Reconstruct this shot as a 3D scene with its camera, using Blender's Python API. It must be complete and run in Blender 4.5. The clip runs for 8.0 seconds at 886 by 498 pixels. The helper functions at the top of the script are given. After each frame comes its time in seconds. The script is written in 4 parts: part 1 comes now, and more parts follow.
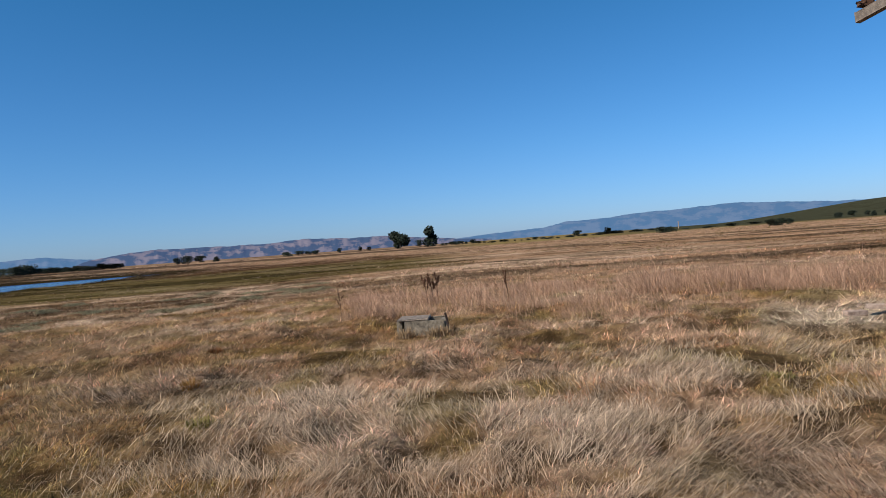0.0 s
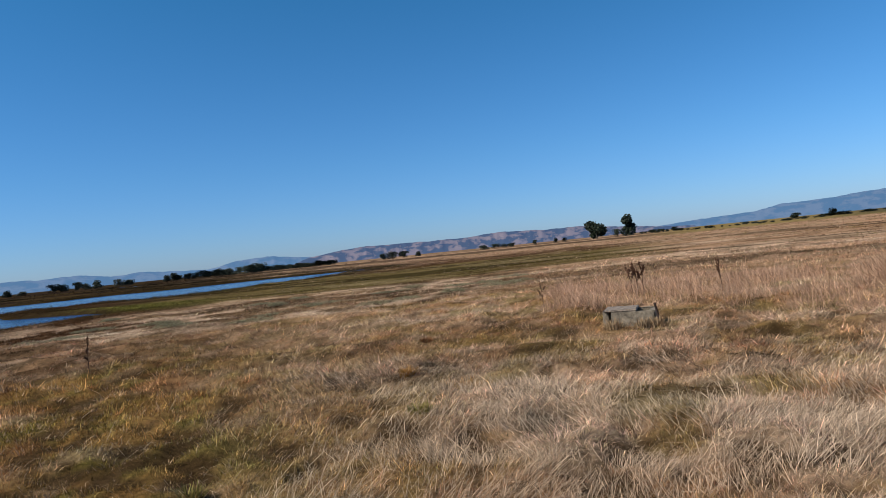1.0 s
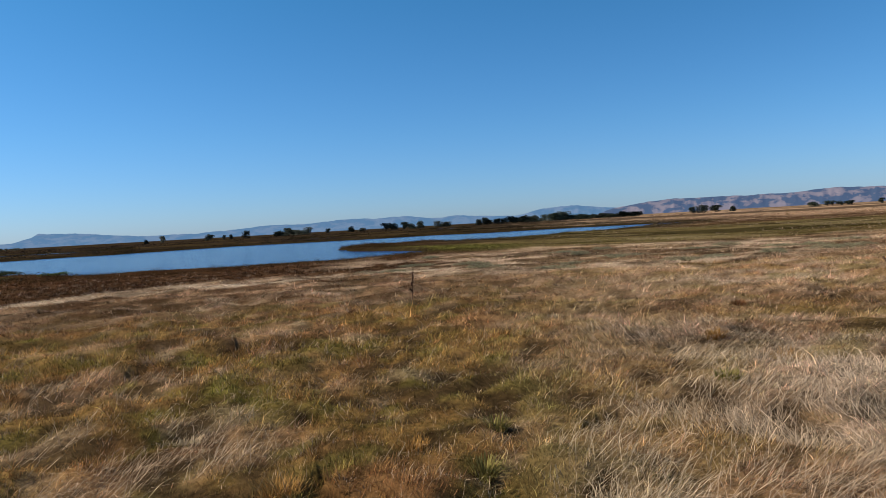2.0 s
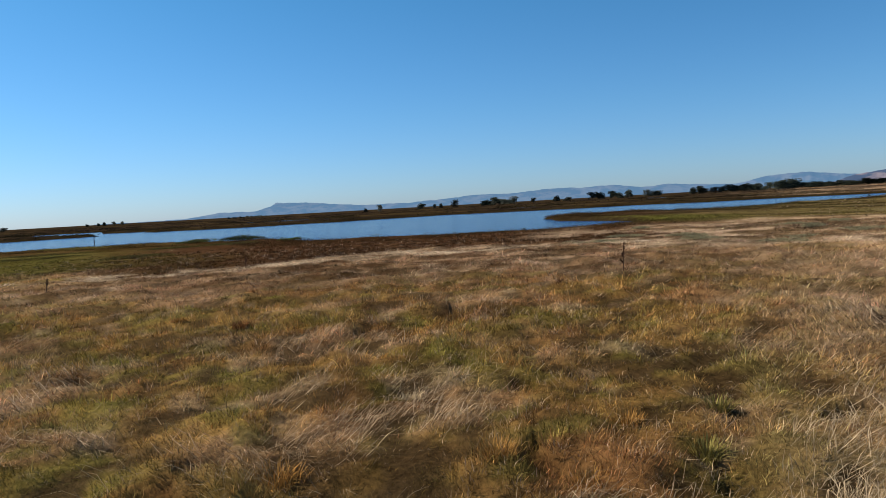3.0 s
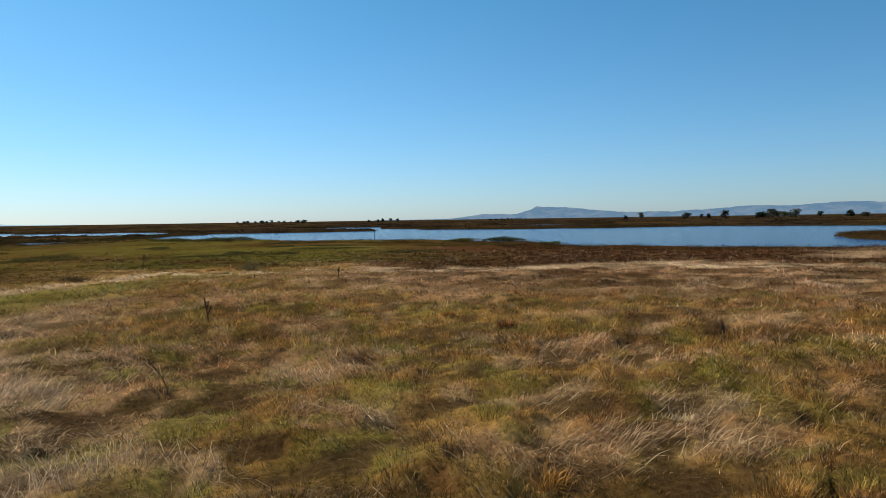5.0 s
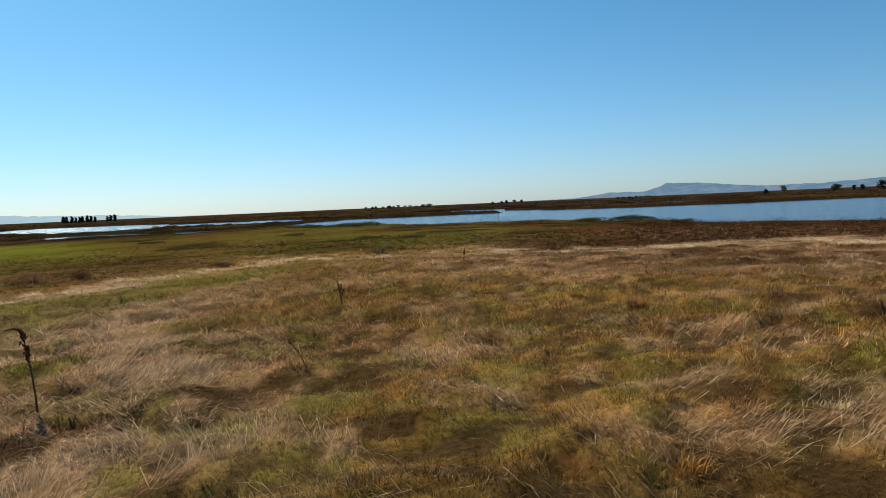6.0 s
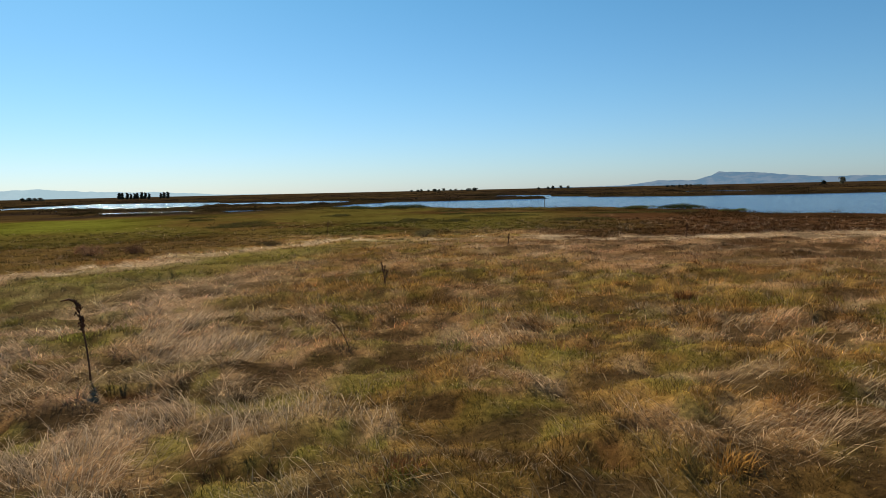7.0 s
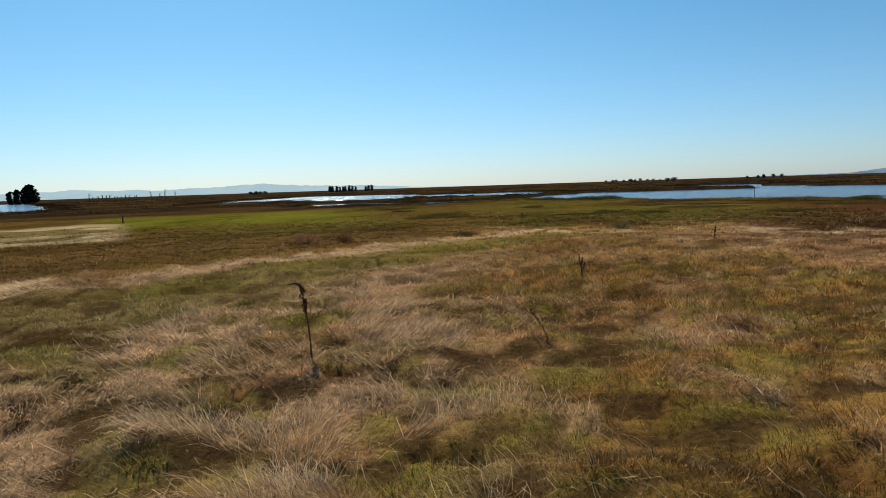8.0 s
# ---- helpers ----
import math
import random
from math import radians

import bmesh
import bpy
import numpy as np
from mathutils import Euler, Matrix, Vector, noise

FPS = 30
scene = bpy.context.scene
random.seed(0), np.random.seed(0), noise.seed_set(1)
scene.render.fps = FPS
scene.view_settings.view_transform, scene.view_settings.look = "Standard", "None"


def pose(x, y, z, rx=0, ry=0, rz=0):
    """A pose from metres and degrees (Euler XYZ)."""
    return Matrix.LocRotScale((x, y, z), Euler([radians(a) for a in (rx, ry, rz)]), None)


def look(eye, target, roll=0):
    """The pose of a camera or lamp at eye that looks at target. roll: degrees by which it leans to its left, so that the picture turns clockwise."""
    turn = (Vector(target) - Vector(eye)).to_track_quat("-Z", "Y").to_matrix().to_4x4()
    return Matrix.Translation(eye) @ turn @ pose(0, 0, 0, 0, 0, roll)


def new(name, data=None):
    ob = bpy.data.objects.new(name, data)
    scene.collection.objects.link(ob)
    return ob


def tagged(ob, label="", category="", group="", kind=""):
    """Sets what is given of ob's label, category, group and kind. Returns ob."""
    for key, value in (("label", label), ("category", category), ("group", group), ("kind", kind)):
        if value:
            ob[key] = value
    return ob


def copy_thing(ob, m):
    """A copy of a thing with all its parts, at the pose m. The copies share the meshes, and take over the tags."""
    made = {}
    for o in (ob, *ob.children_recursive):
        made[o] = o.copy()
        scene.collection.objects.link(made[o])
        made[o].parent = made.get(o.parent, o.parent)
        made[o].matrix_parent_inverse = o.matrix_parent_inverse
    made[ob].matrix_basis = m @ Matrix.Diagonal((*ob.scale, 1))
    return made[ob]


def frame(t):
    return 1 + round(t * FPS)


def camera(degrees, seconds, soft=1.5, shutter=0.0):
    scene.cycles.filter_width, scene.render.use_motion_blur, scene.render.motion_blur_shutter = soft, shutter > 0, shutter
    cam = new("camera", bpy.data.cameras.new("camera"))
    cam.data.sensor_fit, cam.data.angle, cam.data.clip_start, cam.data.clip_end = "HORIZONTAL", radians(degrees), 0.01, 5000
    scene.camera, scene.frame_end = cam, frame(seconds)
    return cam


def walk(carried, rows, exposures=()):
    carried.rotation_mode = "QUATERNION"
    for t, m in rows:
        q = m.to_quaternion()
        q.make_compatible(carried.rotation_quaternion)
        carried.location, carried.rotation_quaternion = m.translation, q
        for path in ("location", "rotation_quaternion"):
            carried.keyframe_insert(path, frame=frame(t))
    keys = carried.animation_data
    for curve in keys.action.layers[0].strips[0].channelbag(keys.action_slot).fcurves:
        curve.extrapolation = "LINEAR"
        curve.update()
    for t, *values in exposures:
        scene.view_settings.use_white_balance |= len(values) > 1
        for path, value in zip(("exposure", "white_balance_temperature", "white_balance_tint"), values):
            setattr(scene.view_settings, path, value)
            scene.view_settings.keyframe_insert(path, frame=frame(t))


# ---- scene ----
cam = camera(64.86, 8.0, soft=0.7)
# seconds, x, y, z, yaw, pitch, roll
ROWS = [
    (0.0, 0.0, 0.0, 1.597, -0.0, -0.493, 4.057),
    (0.5, -0.064, 0.047, 1.594, 7.086, -0.26, 4.962),
    (1.0, -0.136, 0.03, 1.588, 15.992, 0.193, 5.697),
    (1.5, -0.176, 0.039, 1.596, 28.718, -0.509, 2.776),
    (2.0, -0.177, 0.023, 1.598, 40.611, -1.995, 3.19),
    (2.2, -0.192, 0.012, 1.598, 44.849, -2.876, 3.562),
    (3.3, -0.24, -0.06, 1.601, 60.457, -3.245, 2.795),
    (3.5, -0.251, -0.074, 1.604, 62.168, -2.959, 2.683),
    (4.0, -0.262, -0.104, 1.609, 66.499, -1.37, 2.534),
    (4.5, -0.269, -0.128, 1.615, 71.89, -1.38, 0.635),
    (5.0, -0.305, -0.163, 1.611, 78.354, -2.427, 0.837),
    (5.2, -0.317, -0.172, 1.611, 80.463, -2.321, 1.49),
    (6.3, -0.354, -0.17, 1.597, 90.024, -4.088, 2.034),
    (6.5, -0.363, -0.173, 1.597, 89.917, -4.302, 1.127),
    (7.0, -0.373, -0.171, 1.592, 92.21, -4.824, 1.279),
    (7.5, -0.396, -0.226, 1.591, 100.122, -5.63, 1.498),
    (8.0, -0.394, -0.261, 1.592, 107.875, -5.113, 1.848),
]
walk(cam, [(t, pose(x, y, z, 90 + pitch, roll, yaw)) for t, x, y, z, yaw, pitch, roll in ROWS], exposures=[(0.0, 0.19, 6000, 11), (1.5, 0.31, 6200, 9), (3.5, 0.42, 6850, 6), (5.0, 0.44, 7350, 4), (8.0, 0.37, 7900, 6)])

# ---- light ----
SUN_AZ, SUN_EL = 126.0, 40.0          # degrees, azimuth counted from +y towards -x
world = bpy.data.worlds.new("sky")
scene.world = world
world.use_nodes = True
wn = world.node_tree
sky = wn.nodes.new("ShaderNodeTexSky")
sky.sky_type = "NISHITA"
sky.sun_disc = False
sky.sun_elevation = radians(SUN_EL)
sky.sun_rotation = radians(-SUN_AZ)
sky.altitude, sky.air_density, sky.dust_density, sky.ozone_density = 300, 1.0, 0.4, 4.5
tint = wn.nodes.new("ShaderNodeMix")      # a clear, deep blue late-summer sky, paler low down
tint.data_type, tint.blend_type = "RGBA", "MULTIPLY"
tint.inputs["Factor"].default_value = 1.0
coord = wn.nodes.new("ShaderNodeTexCoord")
split = wn.nodes.new("ShaderNodeSeparateXYZ")
wn.links.new(coord.outputs["Generated"], split.inputs[0])
hue = wn.nodes.new("ShaderNodeValToRGB")
hue.color_ramp.elements.new(0.13).color = (0.54, 0.895, 1.19, 1)
hue.color_ramp.elements[0].position, hue.color_ramp.elements[0].color = 0.0, (0.65, 0.84, 1.26, 1)
hue.color_ramp.elements[2].position, hue.color_ramp.elements[2].color = 0.40, (0.34, 0.93, 1.12, 1)
wn.links.new(split.outputs["Z"], hue.inputs[0])
wn.links.new(sky.outputs[0], tint.inputs["A"])
wn.links.new(hue.outputs[0], tint.inputs["B"])
wn.links.new(tint.outputs["Result"], wn.nodes["Background"].inputs[0])
wn.nodes["Background"].inputs[1].default_value = 0.080
sun = new("sun", bpy.data.lights.new("sun", "SUN"))
sun.data.energy, sun.data.angle, sun.data.color = 5.0, radians(0.53), (1.0, 0.91, 0.76)
sd = Vector((-math.sin(radians(SUN_AZ)) * math.cos(radians(SUN_EL)), math.cos(radians(SUN_AZ)) * math.cos(radians(SUN_EL)), math.sin(radians(SUN_EL))))
sun.matrix_world = look(sd * 50, (0, 0, 0))

# ---- helpers of the scene ----
def az_xy(az, r):
    a = radians(az)
    return -r * math.sin(a), r * math.cos(a)


def sstep(a, b, v):
    k = np.clip((np.asarray(v, float) - a) / (b - a), 0, 1)
    return k * k * (3 - 2 * k)


def hash2(ix, iy, seed):
    n = (ix * 374761393 + iy * 668265263 + seed * 1442695041) & 0x7FFFFFFF
    n = ((n ^ (n >> 13)) * 1274126177) & 0x7FFFFFFF
    return ((n ^ (n >> 16)) & 0xFFFF) / 65535.0


def vnoise(x, y, scale, seed=0):
    """Smooth value noise, 0 to 1, with cells of the given size."""
    u, v = np.asarray(x, float) / scale, np.asarray(y, float) / scale
    iu, iv = np.floor(u).astype(np.int64), np.floor(v).astype(np.int64)
    fu, fv = u - iu, v - iv
    fu, fv = fu * fu * (3 - 2 * fu), fv * fv * (3 - 2 * fv)
    a, b = hash2(iu, iv, seed), hash2(iu + 1, iv, seed)
    c, d = hash2(iu, iv + 1, seed), hash2(iu + 1, iv + 1, seed)
    return (a * (1 - fu) + b * fu) * (1 - fv) + (c * (1 - fu) + d * fu) * fv


def fbm(x, y, scale, seed=0, n=3):
    s, w, tot = 0, 1.0, 0
    for k in range(n):
        s = s + w * vnoise(x, y, scale / 2.03 ** k, seed + 17 * k)
        tot += w
        w *= 0.55
    return s / tot


def inside(px, py, poly):
    """How far points lie inside a polygon, in metres (outside: negative)."""
    px, py = np.asarray(px, float), np.asarray(py, float)
    ins = np.zeros(px.shape, bool)
    dist = np.full(px.shape, 1e9)
    for (x0, y0), (x1, y1) in zip(poly, poly[1:] + poly[:1]):
        cross = (y0 > py) != (y1 > py)
        with np.errstate(divide="ignore", invalid="ignore"):
            xi = x0 + (py - y0) * (x1 - x0) / (y1 - y0 if y1 != y0 else 1e-9)
        ins ^= cross & (px < xi)
        dx, dy = x1 - x0, y1 - y0
        k = np.clip(((px - x0) * dx + (py - y0) * dy) / (dx * dx + dy * dy), 0, 1)
        dist = np.minimum(dist, np.hypot(px - x0 - k * dx, py - y0 - k * dy))
    return np.where(ins, dist, -dist)


def mesh_np(name, verts, faces_flat, loop_starts, cols=None, smooth=True):
    """A mesh from numpy arrays, with an optional colour for each vertex."""
    me = bpy.data.meshes.new(name)
    me.vertices.add(len(verts))
    me.vertices.foreach_set("co", np.ascontiguousarray(verts, np.float32).ravel())
    me.loops.add(len(faces_flat))
    me.loops.foreach_set("vertex_index", np.ascontiguousarray(faces_flat, np.int32))
    me.polygons.add(len(loop_starts))
    me.polygons.foreach_set("loop_start", np.ascontiguousarray(loop_starts, np.int32))
    me.update(calc_edges=True)
    if smooth:
        me.polygons.foreach_set("use_smooth", np.ones(len(loop_starts), bool))
    if cols is not None:
        at = me.color_attributes.new("tone", "FLOAT_COLOR", "POINT")
        at.data.foreach_set("color", np.ascontiguousarray(np.c_[cols, np.ones(len(cols))], np.float32).ravel())
    me.validate()
    return me


def part(name, bm, material, parent, label=""):
    me = bpy.data.meshes.new(name)
    bm.to_mesh(me)
    bm.free()
    me.materials.append(material)
    ob = new(name, me)
    ob.parent = parent
    return tagged(ob, label)


# ---- materials ----
def material(name, rough=0.8):
    m = bpy.data.materials.new(name)
    m.use_nodes = True
    b = m.node_tree.nodes["Principled BSDF"]
    b.inputs["Roughness"].default_value = rough
    b.inputs["Specular IOR Level"].default_value = 0.25
    return m, m.node_tree, b


def ramp(nt, fac, stops):
    r = nt.nodes.new("ShaderNodeValToRGB")
    while len(r.color_ramp.elements) < len(stops):
        r.color_ramp.elements.new(0.5)
    for e, (p, c) in zip(r.color_ramp.elements, stops):
        e.position, e.color = p, (*c, 1)
    nt.links.new(fac, r.inputs[0])
    return r.outputs[0]


def noise_node(nt, scale, detail=4, vec=None, rough=0.6):
    n = nt.nodes.new("ShaderNodeTexNoise")
    n.inputs["Scale"].default_value, n.inputs["Detail"].default_value, n.inputs["Roughness"].default_value = scale, detail, rough
    if vec is None:
        vec = nt.nodes.new("ShaderNodeNewGeometry").outputs["Position"]
    nt.links.new(vec, n.inputs["Vector"])
    return n.outputs["Fac"]


def mult(nt, a, b, fac=1.0, mode="MULTIPLY"):
    x = nt.nodes.new("ShaderNodeMix")
    x.data_type, x.blend_type = "RGBA", mode
    x.inputs["Factor"].default_value = fac
    nt.links.new(a, x.inputs["A"])
    nt.links.new(b, x.inputs["B"])
    return x.outputs["Result"]


def bump(nt, b, height, strength, dist):
    n = nt.nodes.new("ShaderNodeBump")
    n.inputs["Strength"].default_value, n.inputs["Distance"].default_value = strength, dist
    nt.links.new(height, n.inputs["Height"])
    nt.links.new(n.outputs[0], b.inputs["Normal"])


def tone_material(name, per_island, lo=0.68, hi=1.32):
    m, nt, b = material(name, 0.85)
    at = nt.nodes.new("ShaderNodeAttribute")
    at.attribute_name = "tone"
    if per_island:
        src = nt.nodes.new("ShaderNodeNewGeometry").outputs["Random Per Island"]
        v = ramp(nt, src, [(0, (lo, lo, lo)), (0.5, (0.97, 0.95, 0.93)), (0.8, (1.12, 1.11, 1.08)), (1, (hi, hi * 0.98, hi * 0.95))])
        nt.links.new(mult(nt, at.outputs["Color"], v), b.inputs["Base Color"])
        # thin blades let some light through
        tr = nt.nodes.new("ShaderNodeBsdfTranslucent")
        nt.links.new(mult(nt, at.outputs["Color"], v), tr.inputs["Color"])
        mx = nt.nodes.new("ShaderNodeMixShader")
        mx.inputs[0].default_value = 0.15
        nt.links.new(b.outputs[0], mx.inputs[1])
        nt.links.new(tr.outputs[0], mx.inputs[2])
        nt.links.new(mx.outputs[0], nt.nodes["Material Output"].inputs["Surface"])
    else:
        f1 = noise_node(nt, 14.0, 7, None, 0.7)
        f2 = noise_node(nt, 0.9, 5)
        v1 = ramp(nt, f1, [(0.30, (0.42, 0.39, 0.36)), (0.48, (0.95, 0.95, 0.95)), (0.68, (1.45, 1.42, 1.38))])
        v2 = ramp(nt, f2, [(0.3, (0.82, 0.78, 0.75)), (0.7, (1.22, 1.22, 1.18))])
        far = nt.nodes.new("ShaderNodeMapping")
        far.inputs["Scale"].default_value = (0.07, 0.2, 1.0)
        nt.links.new(nt.nodes.new("ShaderNodeNewGeometry").outputs["Position"], far.inputs["Vector"])
        v3 = ramp(nt, noise_node(nt, 1.0, 7, far.outputs[0], 0.7), [(0.36, (0.6, 0.56, 0.5)), (0.5, (1.0, 1.0, 1.0)), (0.64, (1.2, 1.2, 1.2))])
        nt.links.new(mult(nt, mult(nt, mult(nt, at.outputs["Color"], v1), v2), v3), b.inputs["Base Color"])
        bump(nt, b, f1, 0.8, 0.06)
    b.inputs["Specular IOR Level"].default_value = 0.0
    return m


M_GROUND = tone_material("grassland", False)
M_GRASS = tone_material("dry_grass", True)
M_SCRUB = tone_material("marsh_plants", True, 0.75, 1.2)


def water_material():
    m, nt, b = material("lake_water", 0.12)
    b.inputs["Base Color"].default_value = (0.010, 0.042, 0.13, 1)
    b.inputs["IOR"].default_value = 1.33
    b.inputs["Specular IOR Level"].default_value = 0.5
    geo = nt.nodes.new("ShaderNodeNewGeometry").outputs["Position"]
    mp = nt.nodes.new("ShaderNodeMapping")
    mp.inputs["Rotation"].default_value = (0, 0, radians(30))
    mp.inputs["Scale"].default_value = (1.0, 0.45, 1.0)
    nt.links.new(geo, mp.inputs["Vector"])
    f = noise_node(nt, 1.1, 6, mp.outputs[0], 0.65)
    wide = nt.nodes.new("ShaderNodeMapping")
    wide.inputs["Rotation"].default_value = (0, 0, radians(20))
    wide.inputs["Scale"].default_value = (0.10, 0.02, 1.0)
    nt.links.new(geo, wide.inputs["Vector"])
    gust = nt.nodes.new("ShaderNodeMapRange")
    gust.inputs["From Min"].default_value, gust.inputs["From Max"].default_value = 0.35, 0.65
    gust.inputs["To Min"].default_value, gust.inputs["To Max"].default_value = 0.55, 1.0
    nt.links.new(noise_node(nt, 1.0, 5, wide.outputs[0]), gust.inputs["Value"])
    bp = nt.nodes.new("ShaderNodeBump")
    bp.inputs["Distance"].default_value = 0.36
    nt.links.new(gust.outputs[0], bp.inputs["Strength"])
    nt.links.new(f, bp.inputs["Height"])
    nt.links.new(bp.outputs[0], b.inputs["Normal"])
    return m


M_WATER = water_material()


def bark_material(name, a, c):
    m, nt, b = material(name, 0.9)
    f = noise_node(nt, 14.0, 6)
    nt.links.new(ramp(nt, f, [(0.3, a), (0.7, c)]), b.inputs["Base Color"])
    bump(nt, b, f, 0.6, 0.02)
    return m


M_BARK = bark_material("bark", (0.05, 0.04, 0.03), (0.13, 0.10, 0.08))
M_STALK = bark_material("dead_stalk", (0.05, 0.025, 0.015), (0.14, 0.07, 0.04))
M_SEED = bark_material("seed_head", (0.04, 0.017, 0.009), (0.12, 0.052, 0.026))
M_DEADWOOD = bark_material("dead_wood", (0.10, 0.09, 0.08), (0.22, 0.20, 0.18))
M_GREYWOOD = bark_material("weathered_wood", (0.10, 0.075, 0.055), (0.32, 0.25, 0.19))
M_CONCRETE = bark_material("old_concrete", (0.08, 0.062, 0.044), (0.30, 0.24, 0.17))
M_PALE = bark_material("pale_board", (0.20, 0.13, 0.09), (0.55, 0.40, 0.30))
M_RUST = bark_material("rusty_iron", (0.02, 0.014, 0.012), (0.06, 0.035, 0.025))


def leaf_material():
    m, nt, b = material("leaves", 0.7)
    src = nt.nodes.new("ShaderNodeNewGeometry").outputs["Random Per Island"]
    nt.links.new(ramp(nt, src, [(0, (0.007, 0.011, 0.006)), (0.6, (0.015, 0.022, 0.010)), (1, (0.032, 0.037, 0.018))]), b.inputs["Base Color"])
    return m


M_LEAF = leaf_material()


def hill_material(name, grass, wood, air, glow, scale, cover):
    """Far hills: dry slopes with dark woods; emission paints the blue air before them."""
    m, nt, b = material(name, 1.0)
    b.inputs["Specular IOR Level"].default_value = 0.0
    cut = nt.nodes.new("ShaderNodeSeparateXYZ")      # woods and slopes in patches along the range
    nt.links.new(nt.nodes.new("ShaderNodeNewGeometry").outputs["Position"], cut.inputs[0])
    bearing = nt.nodes.new("ShaderNodeMath")
    bearing.operation = "ARCTAN2"
    nt.links.new(cut.outputs["X"], bearing.inputs[0])
    nt.links.new(cut.outputs["Y"], bearing.inputs[1])
    across = nt.nodes.new("ShaderNodeCombineXYZ")
    for socket, source, size in (("X", bearing.outputs[0], 3000.0), ("Z", cut.outputs["Z"], 2.6)):
        times = nt.nodes.new("ShaderNodeMath")
        times.operation = "MULTIPLY"
        times.inputs[1].default_value = size
        nt.links.new(source, times.inputs[0])
        nt.links.new(times.outputs[0], across.inputs[socket])
    f = noise_node(nt, scale, 7, across.outputs[0], 0.68)
    nt.links.new(ramp(nt, f, [(cover - 0.06, grass), (cover - 0.01, tuple(g * 0.72 for g in grass)), (cover + 0.03, wood)]), b.inputs["Base Color"])
    # haze put onto the slopes themselves as a blue glow
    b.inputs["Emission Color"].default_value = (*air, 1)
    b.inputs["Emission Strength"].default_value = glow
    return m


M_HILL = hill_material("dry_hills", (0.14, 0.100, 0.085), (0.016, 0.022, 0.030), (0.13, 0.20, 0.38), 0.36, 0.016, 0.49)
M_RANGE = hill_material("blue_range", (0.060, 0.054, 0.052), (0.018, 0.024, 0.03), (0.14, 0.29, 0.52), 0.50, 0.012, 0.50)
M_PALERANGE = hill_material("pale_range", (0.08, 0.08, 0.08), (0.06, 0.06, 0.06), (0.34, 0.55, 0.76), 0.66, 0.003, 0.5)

# ---- the lie of the land ----
WATER_Z = -0.5
LAKE = [(-92, -22), (-81, -10.5), (-69, 1), (-61, 10), (-53, 17.4), (-43.5, 17.4), (-40, 22), (-37.5, 26.5), (-35.5, 30), (-33.5, 33.5), (-31.5, 38.5),
        (-35, 41), (-41, 44), (-46, 45), (-51, 46), (-58, 50.5), (-61.5, 57), (-57, 61), (-50, 61.5), (-44.5, 66), (-44, 88), (-45, 110), (-45, 124), (-56, 134), (-73, 124), (-84, 110), (-97, 109), (-103, 98),
        (-128, 82), (-126, 64), (-131, 45), (-145, 28), (-136, 6), (-137, -16), (-109, -21)]
POOLS = [
    [(-190, 2), (-222, 9), (-206, 26), (-170, 21), (-160, 26), (-172, 31), (-132, 24), (-134, 15), (-166, 11)],
    [(-234, 68), (-212, 92), (-176, 77), (-187, 55)],
    [(-190, 147), (-188, 164), (-156, 137), (-154, 124)],
    [(-256, 290), (-248, 302), (-186, 226), (-202, 229)],
    [(-136, -99), (-187, -116), (-226, -124), (-207, -80), (-196, -70), (-138, -50), (-115, -49), (-107, -54), (-129, -79), (-117, -87)],
    [(-173, -76), (-180, -52), (-162, -26), (-133, -22), (-133, -40), (-141, -62)],
    [(-92, -50), (-95, -45), (-91, -35), (-79, -31), (-77, -37), (-80, -43)],
    [(-92, -33), (-96, -27), (-84, -23), (-80, -29)],
    [(-79, -95), (-112, -120), (-300, -340), (-240, -360), (-90, -180), (-60, -130)],
    [(-166, -45), (-182, -42), (-172, -31), (-151, -28), (-142, -32), (-134, -36)],
    [(-121, 170), (-81, 164), (-60, 140), (-68, 138), (-97, 150), (-136, 153)],
]


def wetness(x, y):
    """Metres inside open water; negative on land."""
    jx, jy = (fbm(x, y, 7, 5) - 0.5) * 7, (fbm(x, y, 7, 9) - 0.5) * 7
    k = sstep(40, 130, np.hypot(x, y)) * 0.6 + 0.15
    d = inside(x + jx * k, y + jy * k, LAKE)
    for pool in POOLS:
        d = np.maximum(d, inside(x + jx, y + jy, pool))
    return d


def azr(x, y):
    return np.degrees(np.arctan2(-np.asarray(x, float), np.asarray(y, float))), np.hypot(x, y)


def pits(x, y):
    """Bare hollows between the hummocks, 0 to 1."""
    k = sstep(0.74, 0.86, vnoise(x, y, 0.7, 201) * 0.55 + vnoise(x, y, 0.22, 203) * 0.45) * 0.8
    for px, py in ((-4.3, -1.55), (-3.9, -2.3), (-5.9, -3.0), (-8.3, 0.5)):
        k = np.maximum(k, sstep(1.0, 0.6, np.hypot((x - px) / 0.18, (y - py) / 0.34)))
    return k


def clump(x, y):
    """How thick the grass stands, clump by clump, 0 to 1."""
    return vnoise(x, y, 0.5, 111) * 0.45 + vnoise(x, y, 0.2, 113) * 0.55


